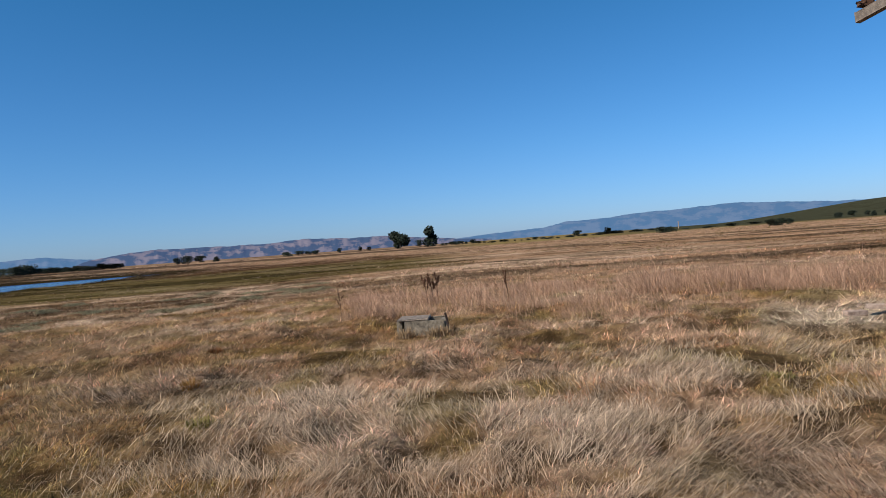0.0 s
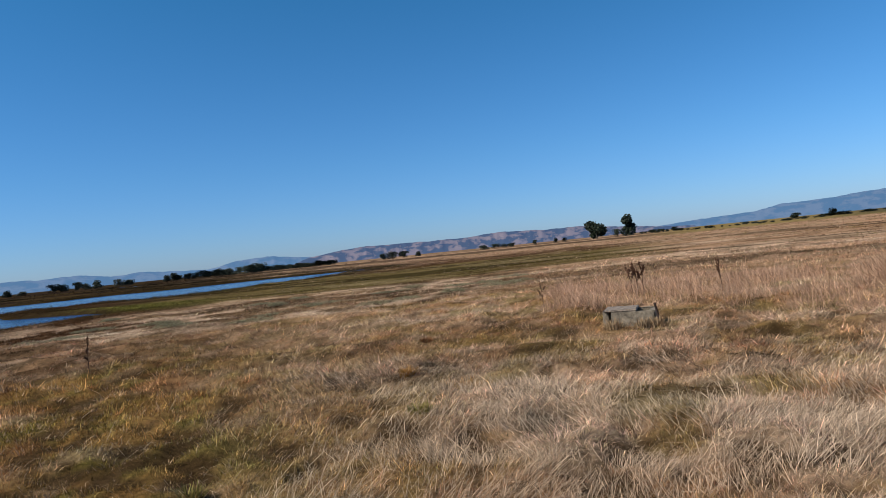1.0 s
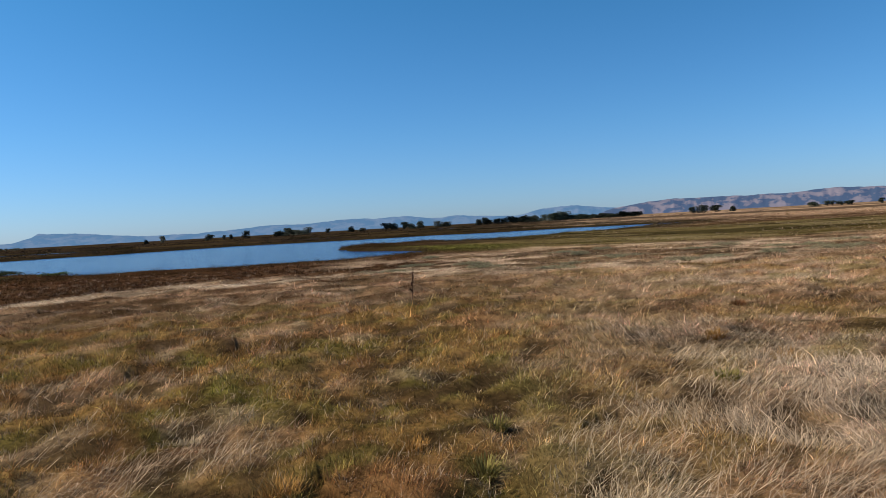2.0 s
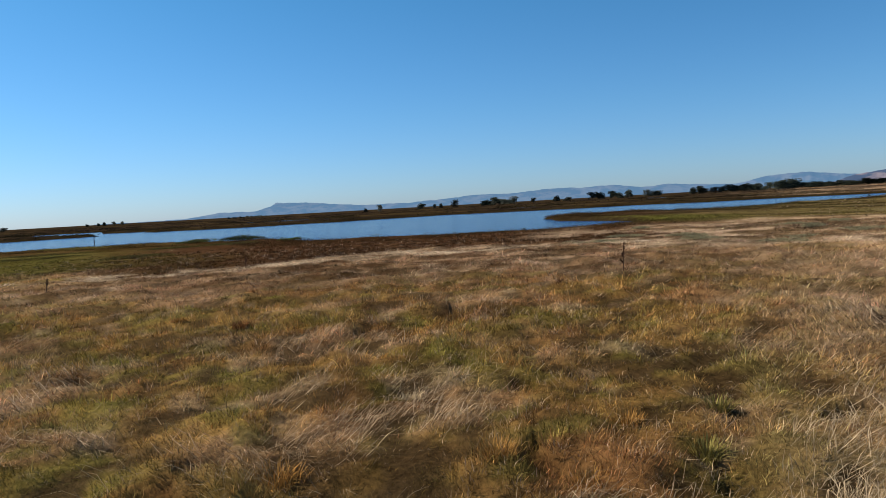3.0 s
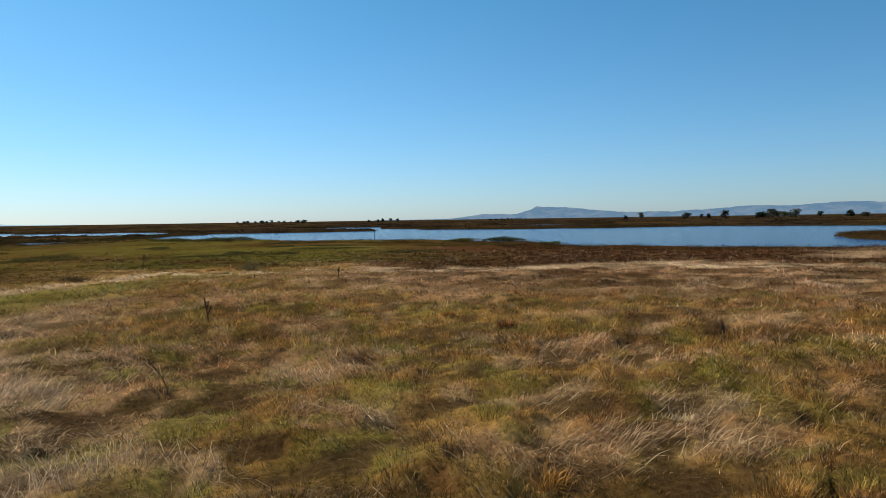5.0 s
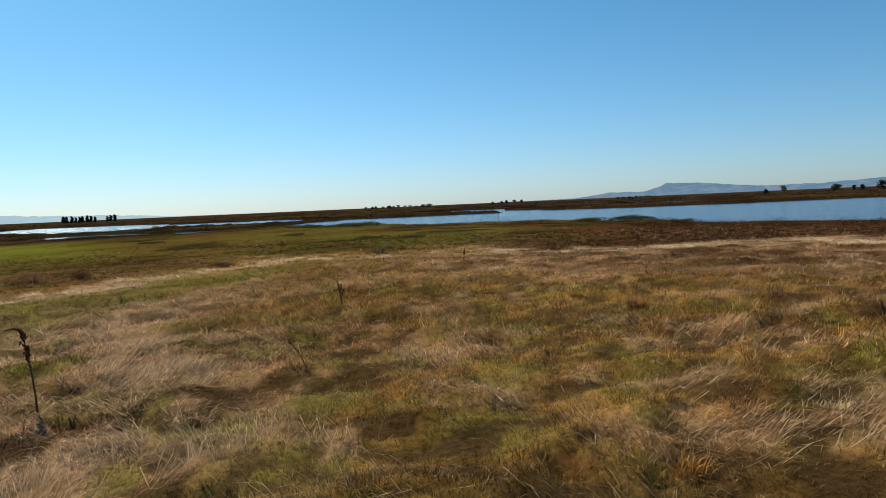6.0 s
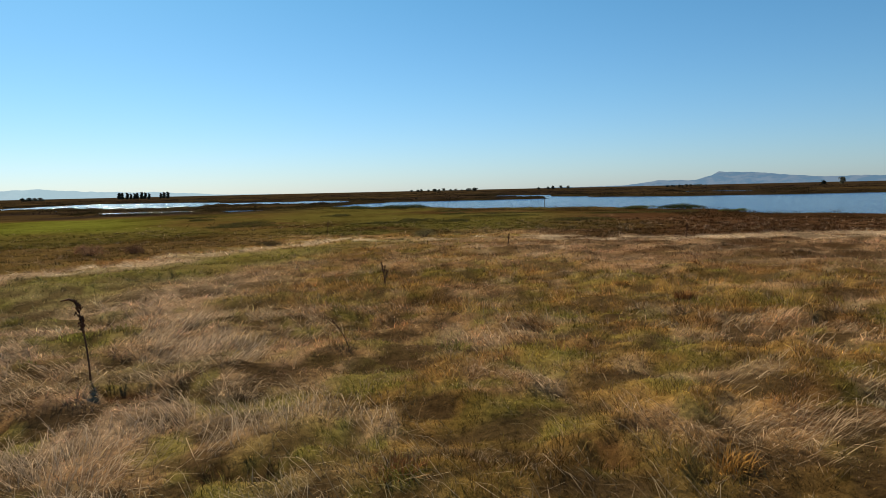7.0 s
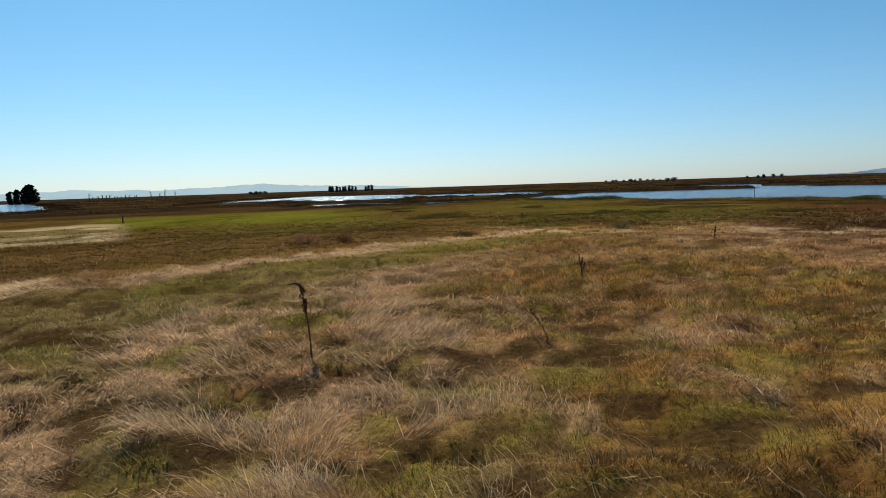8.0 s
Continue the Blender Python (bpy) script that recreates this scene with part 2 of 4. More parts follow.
def land(x, y):
    az, r = azr(x, y)
    az = np.where(az < -120, az + 360, az)
    side = sstep(-5, 25, az) * (1 - sstep(170, 200, az))
    h = -0.30 * sstep(16, 40, r) * side
    south = sstep(92, 104, az)
    h = h + side * (0.14 * sstep(115, 150, r) * (1 - south) - 0.08 * sstep(60, 90, r) * south) + side * 0.3 * sstep(260, 420, r)
    # rolling tussocks, finest near the path
    h = h + 0.10 * (fbm(x, y, 2.6, 3) - 0.5) * (1 - 0.4 * sstep(20, 60, r)) + 0.15 * (vnoise(x, y, 0.8, 8) - 0.5) * (1 - sstep(12, 40, r)) + 0.10 * (vnoise(x, y, 0.33, 12) - 0.5) * (1 - sstep(6, 20, r))
    h = h + (0.10 + 0.15 * sstep(120, 200, r)) * (fbm(x, y, 14, 21) - 0.5) * sstep(25, 60, r)
    h = h + (0.05 * (vnoise(x, y, 1.3, 14) - 0.5) + 0.07 * (vnoise(x, y, 0.6, 16) - 0.5)) * sstep(8, 14, r) * (1 - sstep(30, 45, r))
    h = h + 0.10 * (clump(x, y) - 0.5) * (1 - sstep(10, 22, r))
    h = h + side * 0.16 * (fbm(x, y, 3.2, 25) - 0.45) * sstep(30, 40, r) * (1 - sstep(100, 130, r)) + side * 0.30 * (fbm(x, y, 17, 27) - 0.5) * sstep(100, 140, r)
    h = h - 0.12 * pits(x, y) * (1 - sstep(14, 24, r))
    h = h * sstep(0.6, 1.8, np.hypot(x + 0.47, y - 12.4))      # trodden level round the concrete box
    # low upland to the north-east
    h = h + 17.0 * sstep(-20, -35, az) * sstep(250, 900, r) + 1.2 * sstep(-4, -25, az) * sstep(80, 400, r)
    # banks and lake bed
    w = wetness(x, y)
    h = np.where(w > -3, h * (1 - sstep(-3, 0, w)) + (WATER_Z + 0.20 + 0.22 * vnoise(x, y, 5, 29)) * sstep(-3, 0, w), h)
    h = h - sstep(-0.3, 1.5, w) * 0.9
    return h, w


# the soil tone is kept dark for the shade under the grass
C = {k: np.array(v) for k, v in dict(
    straw=(0.43, 0.300, 0.200), tan=(0.335, 0.195, 0.110), rust=(0.265, 0.128, 0.052), gold=(0.275, 0.160, 0.052), olive=(0.150, 0.118, 0.028), green=(0.12, 0.115, 0.022), flats=(0.078, 0.064, 0.017), sand=(0.33, 0.26, 0.17), lawn=(0.10, 0.105, 0.018), shoot=(0.17, 0.155, 0.034),
    umber=(0.058, 0.027, 0.013), wrack=(0.50, 0.385, 0.275), marsh=(0.025, 0.017, 0.012), bog=(0.085, 0.052, 0.018), soil_shade=(0.055, 0.034, 0.017), slope=(0.05, 0.05, 0.03), hay=(0.43, 0.272, 0.168), field=(0.35, 0.22, 0.135), pink=(0.30, 0.175, 0.108), dark=(0.026, 0.018, 0.009)).items()}


def shore_line(az, r):
    return r - (14.7 + 0.0068 * np.clip(140 - az, 0, 100) ** 2)


def wrack_line(x, y):
    """Where washed-up straw lies, 0 to 1."""
    az, r = azr(x, y)
    az = np.where(az < -120, az + 360, az)
    wl = np.where(az > 100, shore_line(az, r), r - 23.3 - 3.5 * sstep(78, 52, az) - (vnoise(x, y, 7, 71) - 0.5) * 5)
    return sstep(np.where(az > 100, 1.4, 2.2), np.where(az > 100, 0.5, 0.6), np.abs(wl - 0.8)) * sstep(28, 44, az) * sstep(0.42, 0.54, fbm(x, y * 0.6, 0.8, 73)) * (0.4 + 0.6 * sstep(0.4, 0.6, vnoise(x, y, 2.6, 77))) * np.where(az > 100, 0.95, 1.0)


def cover(x, y):
    """Colour of the plant cover (rgb), how flat it lies (0 to 1) and how tall it stands (metres)."""
    x, y = np.asarray(x, float), np.asarray(y, float)
    az, r = azr(x, y)
    az = np.where(az < -120, az + 360, az)
    n1, n2, n3 = fbm(x, y, 3.0, 31), fbm(x, y, 1.1, 37), fbm(x, y, 9.0, 41)
    naz, nr = az + (n3 - 0.5) * 14, r * (1 + (fbm(x, y, 6, 43) - 0.5) * 0.5)
    col = np.zeros(x.shape + (3,)) + C["gold"]
    flat = np.full(x.shape, 0.35)
    tall = np.full(x.shape, 0.26)

    def mixin(name, w, f=None, t=None):
        nonlocal col, flat, tall
        w = np.clip(w, 0, 1)
        col = col * (1 - w[..., None]) + C[name] * w[..., None]
        if f is not None:
            flat = flat * (1 - w) + f * w
        if t is not None:
            tall = tall * (1 - w) + t * w

    # golden meadow with rusty and green patches
    mixin("rust", sstep(0.5, 0.68, n1) * 0.8)
    mixin("olive", sstep(0.5, 0.64, fbm(x, y, 0.9, 39)) * 0.75, 0.3, 0.22)
    mixin("tan", sstep(0.48, 0.62, fbm(x, y, 1.6, 51)) * 0.7, 0.7)
    mixin("umber", sstep(0.60, 0.72, fbm(x, y, 0.8, 55)) * 0.6)
    # small clumps of their own hue
    spot = vnoise(x, y, 0.34, 301)
    mixin("shoot", sstep(0.66, 0.8, spot) * 0.5, 0.3, 0.22)
    mixin("rust", sstep(0.30, 0.18, spot) * 0.45)
    mixin("straw", sstep(0.68, 0.8, vnoise(x, y, 0.42, 303)) * 0.4, 0.8)
    # pale lodged grass on the north side
    north = sstep(40, 13, naz)
    mixin("hay", north, 0.75, 0.30)
    mixin("straw", north * sstep(0.42, 0.58, n1) * 0.9, 0.95, 0.34)
    mixin("rust", north * sstep(0.50, 0.62, n2) * 0.65, 0.5)
    mixin("olive", north * sstep(0.53, 0.63, fbm(x, y, 1.2, 57)) * 0.6, 0.5, 0.2)
    mixin("gold", north * sstep(0.55, 0.65, fbm(x, y, 0.8, 69)) * 0.6, 0.45)
    mixin("soil_shade", north * sstep(0.60, 0.68, fbm(x, y, 0.5, 85)) * 0.5)
    # pale straw on the south-west side, with green shoots
    sw = sstep(96, 116, naz) * sstep(1.2, -0.6, shore_line(az, r) + (n3 - 0.5) * 2)
    mixin("tan", sw * 0.9, 0.7)
    mixin("straw", sw * sstep(0.28, 0.46, n1) * 0.95, 0.95, 0.26)
    mixin("green", sw * sstep(0.5, 0.64, n2) * 0.6, 0.3, 0.15)
    # darker, greener growth close by on the south side
    close = sstep(5.6, 4.0, nr) * sstep(54, 70, naz) * (1 - 0.7 * sstep(112, 122, naz))
    mixin("gold", close * sstep(0.42, 0.55, fbm(x, y, 0.9, 64)) * 0.8, 0.35, 0.24)
    mixin("olive", close * 0.4, 0.4)
    mixin("umber", close * sstep(0.50, 0.62, fbm(x, y, 0.6, 65)) * 0.7)
    shoots = sstep(70, 92, naz) * sstep(12, 9, nr)
    mixin("shoot", shoots * sstep(0.54, 0.66, fbm(x, y, 0.55, 67)) * 0.75, 0.25, 0.2)
    edge = sstep(7.5, 5.0, nr) * sstep(13, 22, naz) * sstep(42, 34, naz)
    mixin("olive", edge * 0.12, 0.55)
    mixin("shoot", edge * sstep(0.52, 0.64, fbm(x, y, 0.6, 67)) * 0.3, 0.3, 0.2)
    line = shore_line(az, r)
    mixin("green", sstep(92, 104, naz) * sstep(-7.0, -4.0, line) * sstep(0, -1.5, line) * 0.7, 0.2, 0.14)
    # farther meadow
    mid = sstep(14, 20, nr) * sstep(25, 45, naz) * sstep(95, 80, naz)
    mixin("pink", mid * 0.75, 0.5)
    mixin("straw", mid * sstep(0.52, 0.62, fbm(x, y, 0.7, 59)) * 0.8, 0.9)
    mixin("soil_shade", mid * sstep(0.5, 0.40, fbm(x, y, 0.6, 58)) * 0.8, 0.4, 0.15)
    mixin("umber", mid * sstep(0.5, 0.58, fbm(x, y * 0.6, 0.9, 53)) * 0.75, 0.5, 0.18)
    # marsh
    mixin("umber", sstep(25.5, 29, nr) * sstep(33, 42, naz) * sstep(92, 80, naz) * 0.95, 0.2, 0.25)
    oz = sstep(27, 32, nr) * sstep(72, 88, naz) * sstep(175, 160, naz)
    mixin("flats", oz, 0.2, 0.2)
    mixin("umber", oz * sstep(0.50, 0.62, fbm(x, y, 10, 61)) * 0.75)
    mixin("bog", sstep(1.2, 3.0, shore_line(az, r)) * sstep(100, 110, az) * 0.85, 0.3, 0.18)
    mixin("flats", sstep(1.2, 3.0, shore_line(az, r)) * sstep(92, 100, az) * sstep(0.45, 0.6, n3) * 0.8, 0.3, 0.18)
    mixin("lawn", sstep(40, 47, r) * sstep(72, 66, r) * sstep(112, 119, az) * sstep(136, 133, az) * 0.9, 0.2, 0.15)
    patch = sstep(32, 38, nr) * sstep(62, 52, nr) * sstep(131.5, 134, az)
    mixin("sand", patch * 0.9)
    mixin("flats", patch * sstep(0.5, 0.6, fbm(x * 0.5, y, 2.5, 63)) * 0.8)
    # wrack line
    wr = wrack_line(x, y)
    mixin("wrack", wr * 0.9, 1.0, 0.07)
    # northern flats: dry bands, dark ditches, an olive swale
    far_n = sstep(22, 30, r) * sstep(44, 30, naz)
    mixin("field", far_n, 0.5, 0.3)
    band = vnoise(x * 0.35 + y * 0.10, y, 5.5, 81) * 0.6 + 0.4 * fbm(x * 0.3, y, 2.6, 83)
    mixin("flats", far_n * sstep(5, 15, az) * 0.3)
    band2 = fbm(x * 0.25 + y * 0.05, y, 3.2, 87)
    mixin("straw", far_n * sstep(0.55, 0.65, band2) * 0.7)
    mixin("soil_shade", far_n * sstep(0.52, 0.62, fbm(x * 0.6, y, 1.7, 89)) * sstep(110, 70, r) * 0.6)
    mixin("rust", far_n * sstep(0.44, 0.34, band2) * 0.25)
    mixin("dark", far_n * sstep(0.54, 0.61, band) * sstep(28, 38, r) * 0.75)
    mixin("umber", far_n * sstep(6, 14, az) * sstep(0.47, 0.57, band) * sstep(60, 45, r) * 0.5)
    mixin("flats", sstep(44, 52, r) * sstep(110, 90, r) * sstep(-4, 4, az) * sstep(42, 34, az) * 0.75)
    mixin("dark", sstep(40, 60, r) * sstep(120, 95, r) * sstep(2, 10, az) * sstep(44, 36, az) * sstep(0.5, 0.6, band) * 0.7)
    mixin("umber", sstep(28, 31, nr) * sstep(44, 38, nr) * sstep(12, 24, az) * sstep(46, 40, az) * 0.35)
    pale = sstep(21, 25, nr) * sstep(46, 38, nr) * sstep(8, 16, az) * sstep(54, 44, az)
    mixin("straw", pale * sstep(0.46, 0.56, fbm(x, y, 2.2, 93)) * 0.85, 0.9, 0.22)
    mixin("soil_shade", pale * sstep(0.55, 0.63, fbm(x, y, 1.5, 97)) * 0.7, 0.3, 0.2)
    mixin("umber", sstep(92, 100, nr) * sstep(150, 130, nr) * sstep(-2, 4, az) * sstep(30, 20, az) * 0.8)
    mixin("field", sstep(110, 150, nr) * sstep(30, 20, az) * 0.9)
    mixin("olive", sstep(190, 230, nr) * sstep(2, -4, az) * 0.7)
    mixin("marsh", sstep(165, 200, r) * sstep(-6, 2, az) * sstep(40, 30, az) * sstep(0.46, 0.54, fbm(x * 0.15, y, 26, 99)) * 0.75)
    # the spit: dark at its tip, yellow-green behind
    mixin("green", sstep(46, 50, r) * sstep(62, 56, r) * sstep(33, 37, az) * sstep(46, 44, az) * 0.5)
    mixin("shoot", sstep(51, 55, r) * sstep(66, 60, r) * sstep(36, 39, az) * sstep(48, 45, az) * 0.8)
    mixin("dark", sstep(60, 68, r) * sstep(84, 76, r) * sstep(30, 34, az) * sstep(50, 44, az) * 0.6)
    # flattened bright straw beside the boards
    st = sstep(-22, -27, az) * sstep(8.5, 10, r) * sstep(15.5, 13.5, r)
    mixin("wrack", st * 0.8, 1.0, 0.3)
    mixin("gold", st * sstep(11.6, 10.6, r) * 0.8)
    # far marsh beyond the lake
    beyond = sstep(95, 115, r) * sstep(28, 36, naz) * sstep(178, 165, naz)
    beyond = np.maximum(beyond, sstep(70, 78, r) * sstep(100, 110, az) * sstep(178, 165, az))
    mixin("marsh", beyond, 0.2, 0.3)
    mixin("dark", beyond * sstep(0.5, 0.6, fbm(x * 0.4, y * 0.4, 16, 91)) * 0.7)
    streak = fbm(x * 0.35, y * 0.35, 9, 95)
    mixin("bog", beyond * sstep(0.55, 0.66, streak) * 0.4)
    mixin("soil_shade", beyond * sstep(0.44, 0.34, streak) * 0.35)
    mixin("slope", sstep(200, 260, r) * sstep(-10, -20, az))
    return col, flat, tall


def build_ground():
    azs = np.concatenate([np.arange(-46, 150, 0.42), np.arange(150, 314, 4.0)])
    rs = np.concatenate([[0.05], 0.5 * 1.021 ** np.arange(0, 190), 25.5 * 1.014 ** np.arange(0, 185), 330 * 1.03 ** np.arange(0, 92)])
    rs = rs[rs < 4900]
    A, R = np.meshgrid(np.radians(azs), rs)
    X, Y = -R * np.sin(A), R * np.cos(A)
    Z, W = land(X, Y)
    col, _, _ = cover(X, Y)
    # near waterline mud; beyond 90 m the banks' shaded faces painted dark
    mud_shade = np.where(R > 90, sstep(-7, -2, W), sstep(-1.0, 0.2, W))[..., None]
    # shade under the blades painted into the earth colour, deepest where clumps thin
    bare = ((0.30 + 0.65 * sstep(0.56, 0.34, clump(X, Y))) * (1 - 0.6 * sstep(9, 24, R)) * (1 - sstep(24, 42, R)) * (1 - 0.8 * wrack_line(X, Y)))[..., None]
    col = col * (1 - bare) + C["soil_shade"] * bare
    # hollows tinted umber: dark earth, with the shade inside them painted in
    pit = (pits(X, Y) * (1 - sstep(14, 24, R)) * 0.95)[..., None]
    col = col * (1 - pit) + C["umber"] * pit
    col = col * (1 - mud_shade) + C["dark"] * mud_shade
    nr, na = X.shape
    i = np.arange(nr - 1)[:, None] * na
    j = np.arange(na)[None, :]
    j2 = (j + 1) % na
    f = np.stack([i + j, i + na + j, i + na + j2, i + j2], -1).reshape(-1, 4)[:, ::-1]
    cap = np.arange(na)
    flat_idx = np.concatenate([f.ravel(), cap])
    starts = np.concatenate([np.arange(len(f)) * 4, [len(f) * 4]])
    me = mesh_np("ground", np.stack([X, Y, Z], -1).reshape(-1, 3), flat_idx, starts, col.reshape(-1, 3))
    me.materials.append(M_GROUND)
    return tagged(new("ground", me), "dry golden grassland running out into brown salt marsh", "ground", kind="structure")


build_ground()
bm = bmesh.new()
bmesh.ops.create_grid(bm, x_segments=4, y_segments=4, size=400)
for v in bm.verts:
    v.co = (v.co.x - 260, v.co.y, WATER_Z)
me = bpy.data.meshes.new("water")
bm.to_mesh(me)
bm.free()
me.materials.append(M_WATER)
tagged(new("water", me), "rippled blue lake and pools in the marsh", "water", kind="structure")


# ---- plant cover ----
def blades(name, x, y, length, lean, width, heading, col, mat, label, category):
    """One sheet of grass: every blade a bent strip of two pieces."""
    n = len(x)
    z, _ = land(x, y)
    dx, dy = np.cos(heading), np.sin(heading)
    px, py = -dy, dx
    turn = rng.uniform(-1.2, 1.2, n)
    px, py = px * np.cos(turn) - py * np.sin(turn), px * np.sin(turn) + py * np.cos(turn)
    l1 = length * 0.5
    a1, a2 = lean * 0.7, np.minimum(lean * 1.25, 1.62)
    base = np.stack([x, y, z - 0.02], -1)
    mid = base + np.stack([dx * np.sin(a1) * l1, dy * np.sin(a1) * l1, np.cos(a1) * l1], -1)
    h2 = heading + rng.normal(0, 0.8, n)
    end = mid + np.stack([np.cos(h2) * np.sin(a2) * l1, np.sin(h2) * np.sin(a2) * l1, np.cos(a2) * l1], -1)
    side = np.stack([px, py, np.zeros(n)], -1) * (width / 2)[:, None]
    V = np.stack([base - side, base + side, mid - side * 0.85, mid + side * 0.85, end], 1).reshape(-1, 3)
    k = np.arange(n)[:, None] * 5
    F = np.concatenate([k + [0, 1, 3, 2], k + [2, 3, 4]], 1)
    starts = (np.arange(n)[:, None] * 7 + [0, 4]).ravel()
    me = mesh_np(name, V, F.ravel(), starts, np.repeat(col, 5, 0), smooth=False)
    me.materials.append(mat)
    return tagged(new(name, me), label, category, kind="stuff")


rng = np.random.default_rng(7)


def scatter(n, r0, r1, a0, a1, power=1.0):
    u = rng.random(n)
    r = (r0 ** power + u * (r1 ** power - r0 ** power)) ** (1 / power)
    a = np.radians(rng.uniform(a0, a1, n))
    return -r * np.sin(a), r * np.cos(a), r


def flow(x, y):
    return (fbm(x, y, 2.2, 101) * 9.0 + fbm(x, y, 0.7, 103) * 3.0)


def slips(name, x, y, length, lean, width, heading, col, mat, label, category):
    """Grass farther off: every blade one slim pointed slip."""
    n = len(x)
    z, _ = land(x, y)
    base = np.stack([x, y, z - 0.02], -1)
    tip = base + np.stack([np.cos(heading) * np.sin(lean), np.sin(heading) * np.sin(lean), np.cos(lean)], -1) * length[:, None]
    turn = heading + math.pi / 2 + rng.uniform(-1.2, 1.2, n)
    side = np.stack([np.cos(turn), np.sin(turn), np.zeros(n)], -1) * (width / 2)[:, None]
    V = np.stack([base - side, base + side, tip], 1).reshape(-1, 3)
    me = mesh_np(name, V, np.arange(3 * n), np.arange(n) * 3, np.repeat(col, 3, 0), smooth=False)
    me.materials.append(mat)
    return tagged(new(name, me), label, category, kind="stuff")


def meadow(clumps, per, r0, r1, power):
    """Where blades stand and how, clump by clump: place, distance, length, lean, heading and colour."""
    x, y, r = scatter(clumps, r0, r1, -40, 148, power)
    thick = clump(x, y)
    keep = (thick > 0.10 + 0.34 * rng.random(clumps)) & (wetness(x, y) < -0.8) & (wrack_line(x, y) < 0.25 + 0.6 * rng.random(clumps)) & (pits(x, y) < 0.3 + 0.5 * rng.random(clumps)) & (rng.random(clumps) > sstep(36, 50, r))
    x, y, r, thick = x[keep], y[keep], r[keep], thick[keep]
    m = len(x)
    col, flat, tall = cover(x, y)
    # gap shade put into the blade colour: darker in thin clumps, and within 8 m
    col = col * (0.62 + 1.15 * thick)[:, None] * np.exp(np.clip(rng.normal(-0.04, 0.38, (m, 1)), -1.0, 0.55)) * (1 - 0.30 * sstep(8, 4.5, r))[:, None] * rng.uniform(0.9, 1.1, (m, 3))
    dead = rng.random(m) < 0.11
    col[dead] = col[dead] * 0.5 + C["soil_shade"] * 0.35
    bleached = rng.random(m) < 0.10
    col[bleached] = col[bleached] * 0.3 + C["straw"] * 0.85
    length = tall * (0.20 + 0.55 * thick ** 1.5) * rng.uniform(0.6, 1.4, m) * (1 + 0.3 * sstep(0.6, 1.0, flat)) * (1 - 0.25 * sstep(9, 5, r))
    lean = 0.52 + flat * 0.86
    head = flow(x, y) + rng.normal(0, 0.9, m)
    k = np.repeat(np.arange(m), per)
    n = len(k)
    a, d = rng.uniform(0, 6.283, n), np.abs(rng.normal(0, 0.045, n)) * (1 + 0.02 * r[k])
    out = np.where(rng.random(n) < 0.75 - 0.4 * flat[k], a, head[k] + rng.normal(0, 0.6, n))
    return (x[k] + d * np.cos(a), y[k] + d * np.sin(a), r[k], length[k] * rng.uniform(0.45, 1.2, n), np.clip(lean[k] + rng.normal(0, 0.28, n), 0.05, 1.53), out,
            col[k] * np.exp(np.clip(rng.normal(-0.03, 0.42, (n, 1)), -1.1, 0.6)))


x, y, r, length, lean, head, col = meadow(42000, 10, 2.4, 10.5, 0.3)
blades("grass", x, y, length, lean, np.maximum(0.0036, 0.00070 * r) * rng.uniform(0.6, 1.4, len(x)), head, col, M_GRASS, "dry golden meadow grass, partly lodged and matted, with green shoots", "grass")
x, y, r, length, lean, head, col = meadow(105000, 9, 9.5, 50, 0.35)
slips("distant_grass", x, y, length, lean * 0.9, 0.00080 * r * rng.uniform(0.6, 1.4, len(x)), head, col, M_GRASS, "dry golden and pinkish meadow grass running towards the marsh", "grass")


# long pale stems that lie loose on the mats
def loose_straw(count, r0, r1, power):
    x, y, r = scatter(count, r0, r1, -40, 148, power)
    col, flat, tall = cover(x, y)
    keep = (rng.random(len(x)) < sstep(0.42, 0.85, flat) + 0.03) & (vnoise(x, y, 0.7, 121) > 0.22 + 0.35 * rng.random(len(x))) & (pits(x, y) < 0.2)
    x, y, r, col = x[keep], y[keep], r[keep], col[keep]
    n = len(x)
    return x, y, r, rng.uniform(0.12, 0.42, n), rng.uniform(1.1, 1.5, n), flow(x, y) + rng.normal(0, 0.75, n), (col * 0.5 + C["wrack"] * 0.55) * np.exp(np.clip(rng.normal(-0.1, 0.42, (n, 1)), -1, 0.5))


x, y, r, length, lean, head, col = loose_straw(260000, 2.5, 10, 0.35)
blades("straw", x, y, length, lean, np.maximum(0.0034, 0.00066 * r) * rng.uniform(0.7, 1.3, len(x)), head, col, M_GRASS, "loose pale straw lying on the meadow", "straw")
x, y, r, length, lean, head, col = loose_straw(160000, 10, 26, 0.5)
slips("distant_straw", x, y, length, lean, 0.00062 * r * rng.uniform(0.7, 1.3, len(x)), head, col, M_GRASS, "loose pale straw lying farther off on the meadow", "straw")

# washed-up straw
x, y, r = scatter(420000, 11, 34, 28, 148, 1.2)
keep = rng.random(len(x)) < wrack_line(x, y) * (0.15 + 0.85 * sstep(0.35, 0.6, vnoise(x, y, 0.6, 75)))
x, y, r = x[keep], y[keep], r[keep]
n = len(x)
slips("wrack_straw", x, y, rng.uniform(0.10, 0.32, n), rng.uniform(1.1, 1.5, n), 0.0010 * r * rng.uniform(0.5, 1.3, n), flow(x, y) + rng.normal(0, 0.7, n),
      C["wrack"] * np.exp(rng.normal(0, 0.35, (n, 1))) * 1.3, M_GRASS, "bleached straw washed up in a line", "straw")

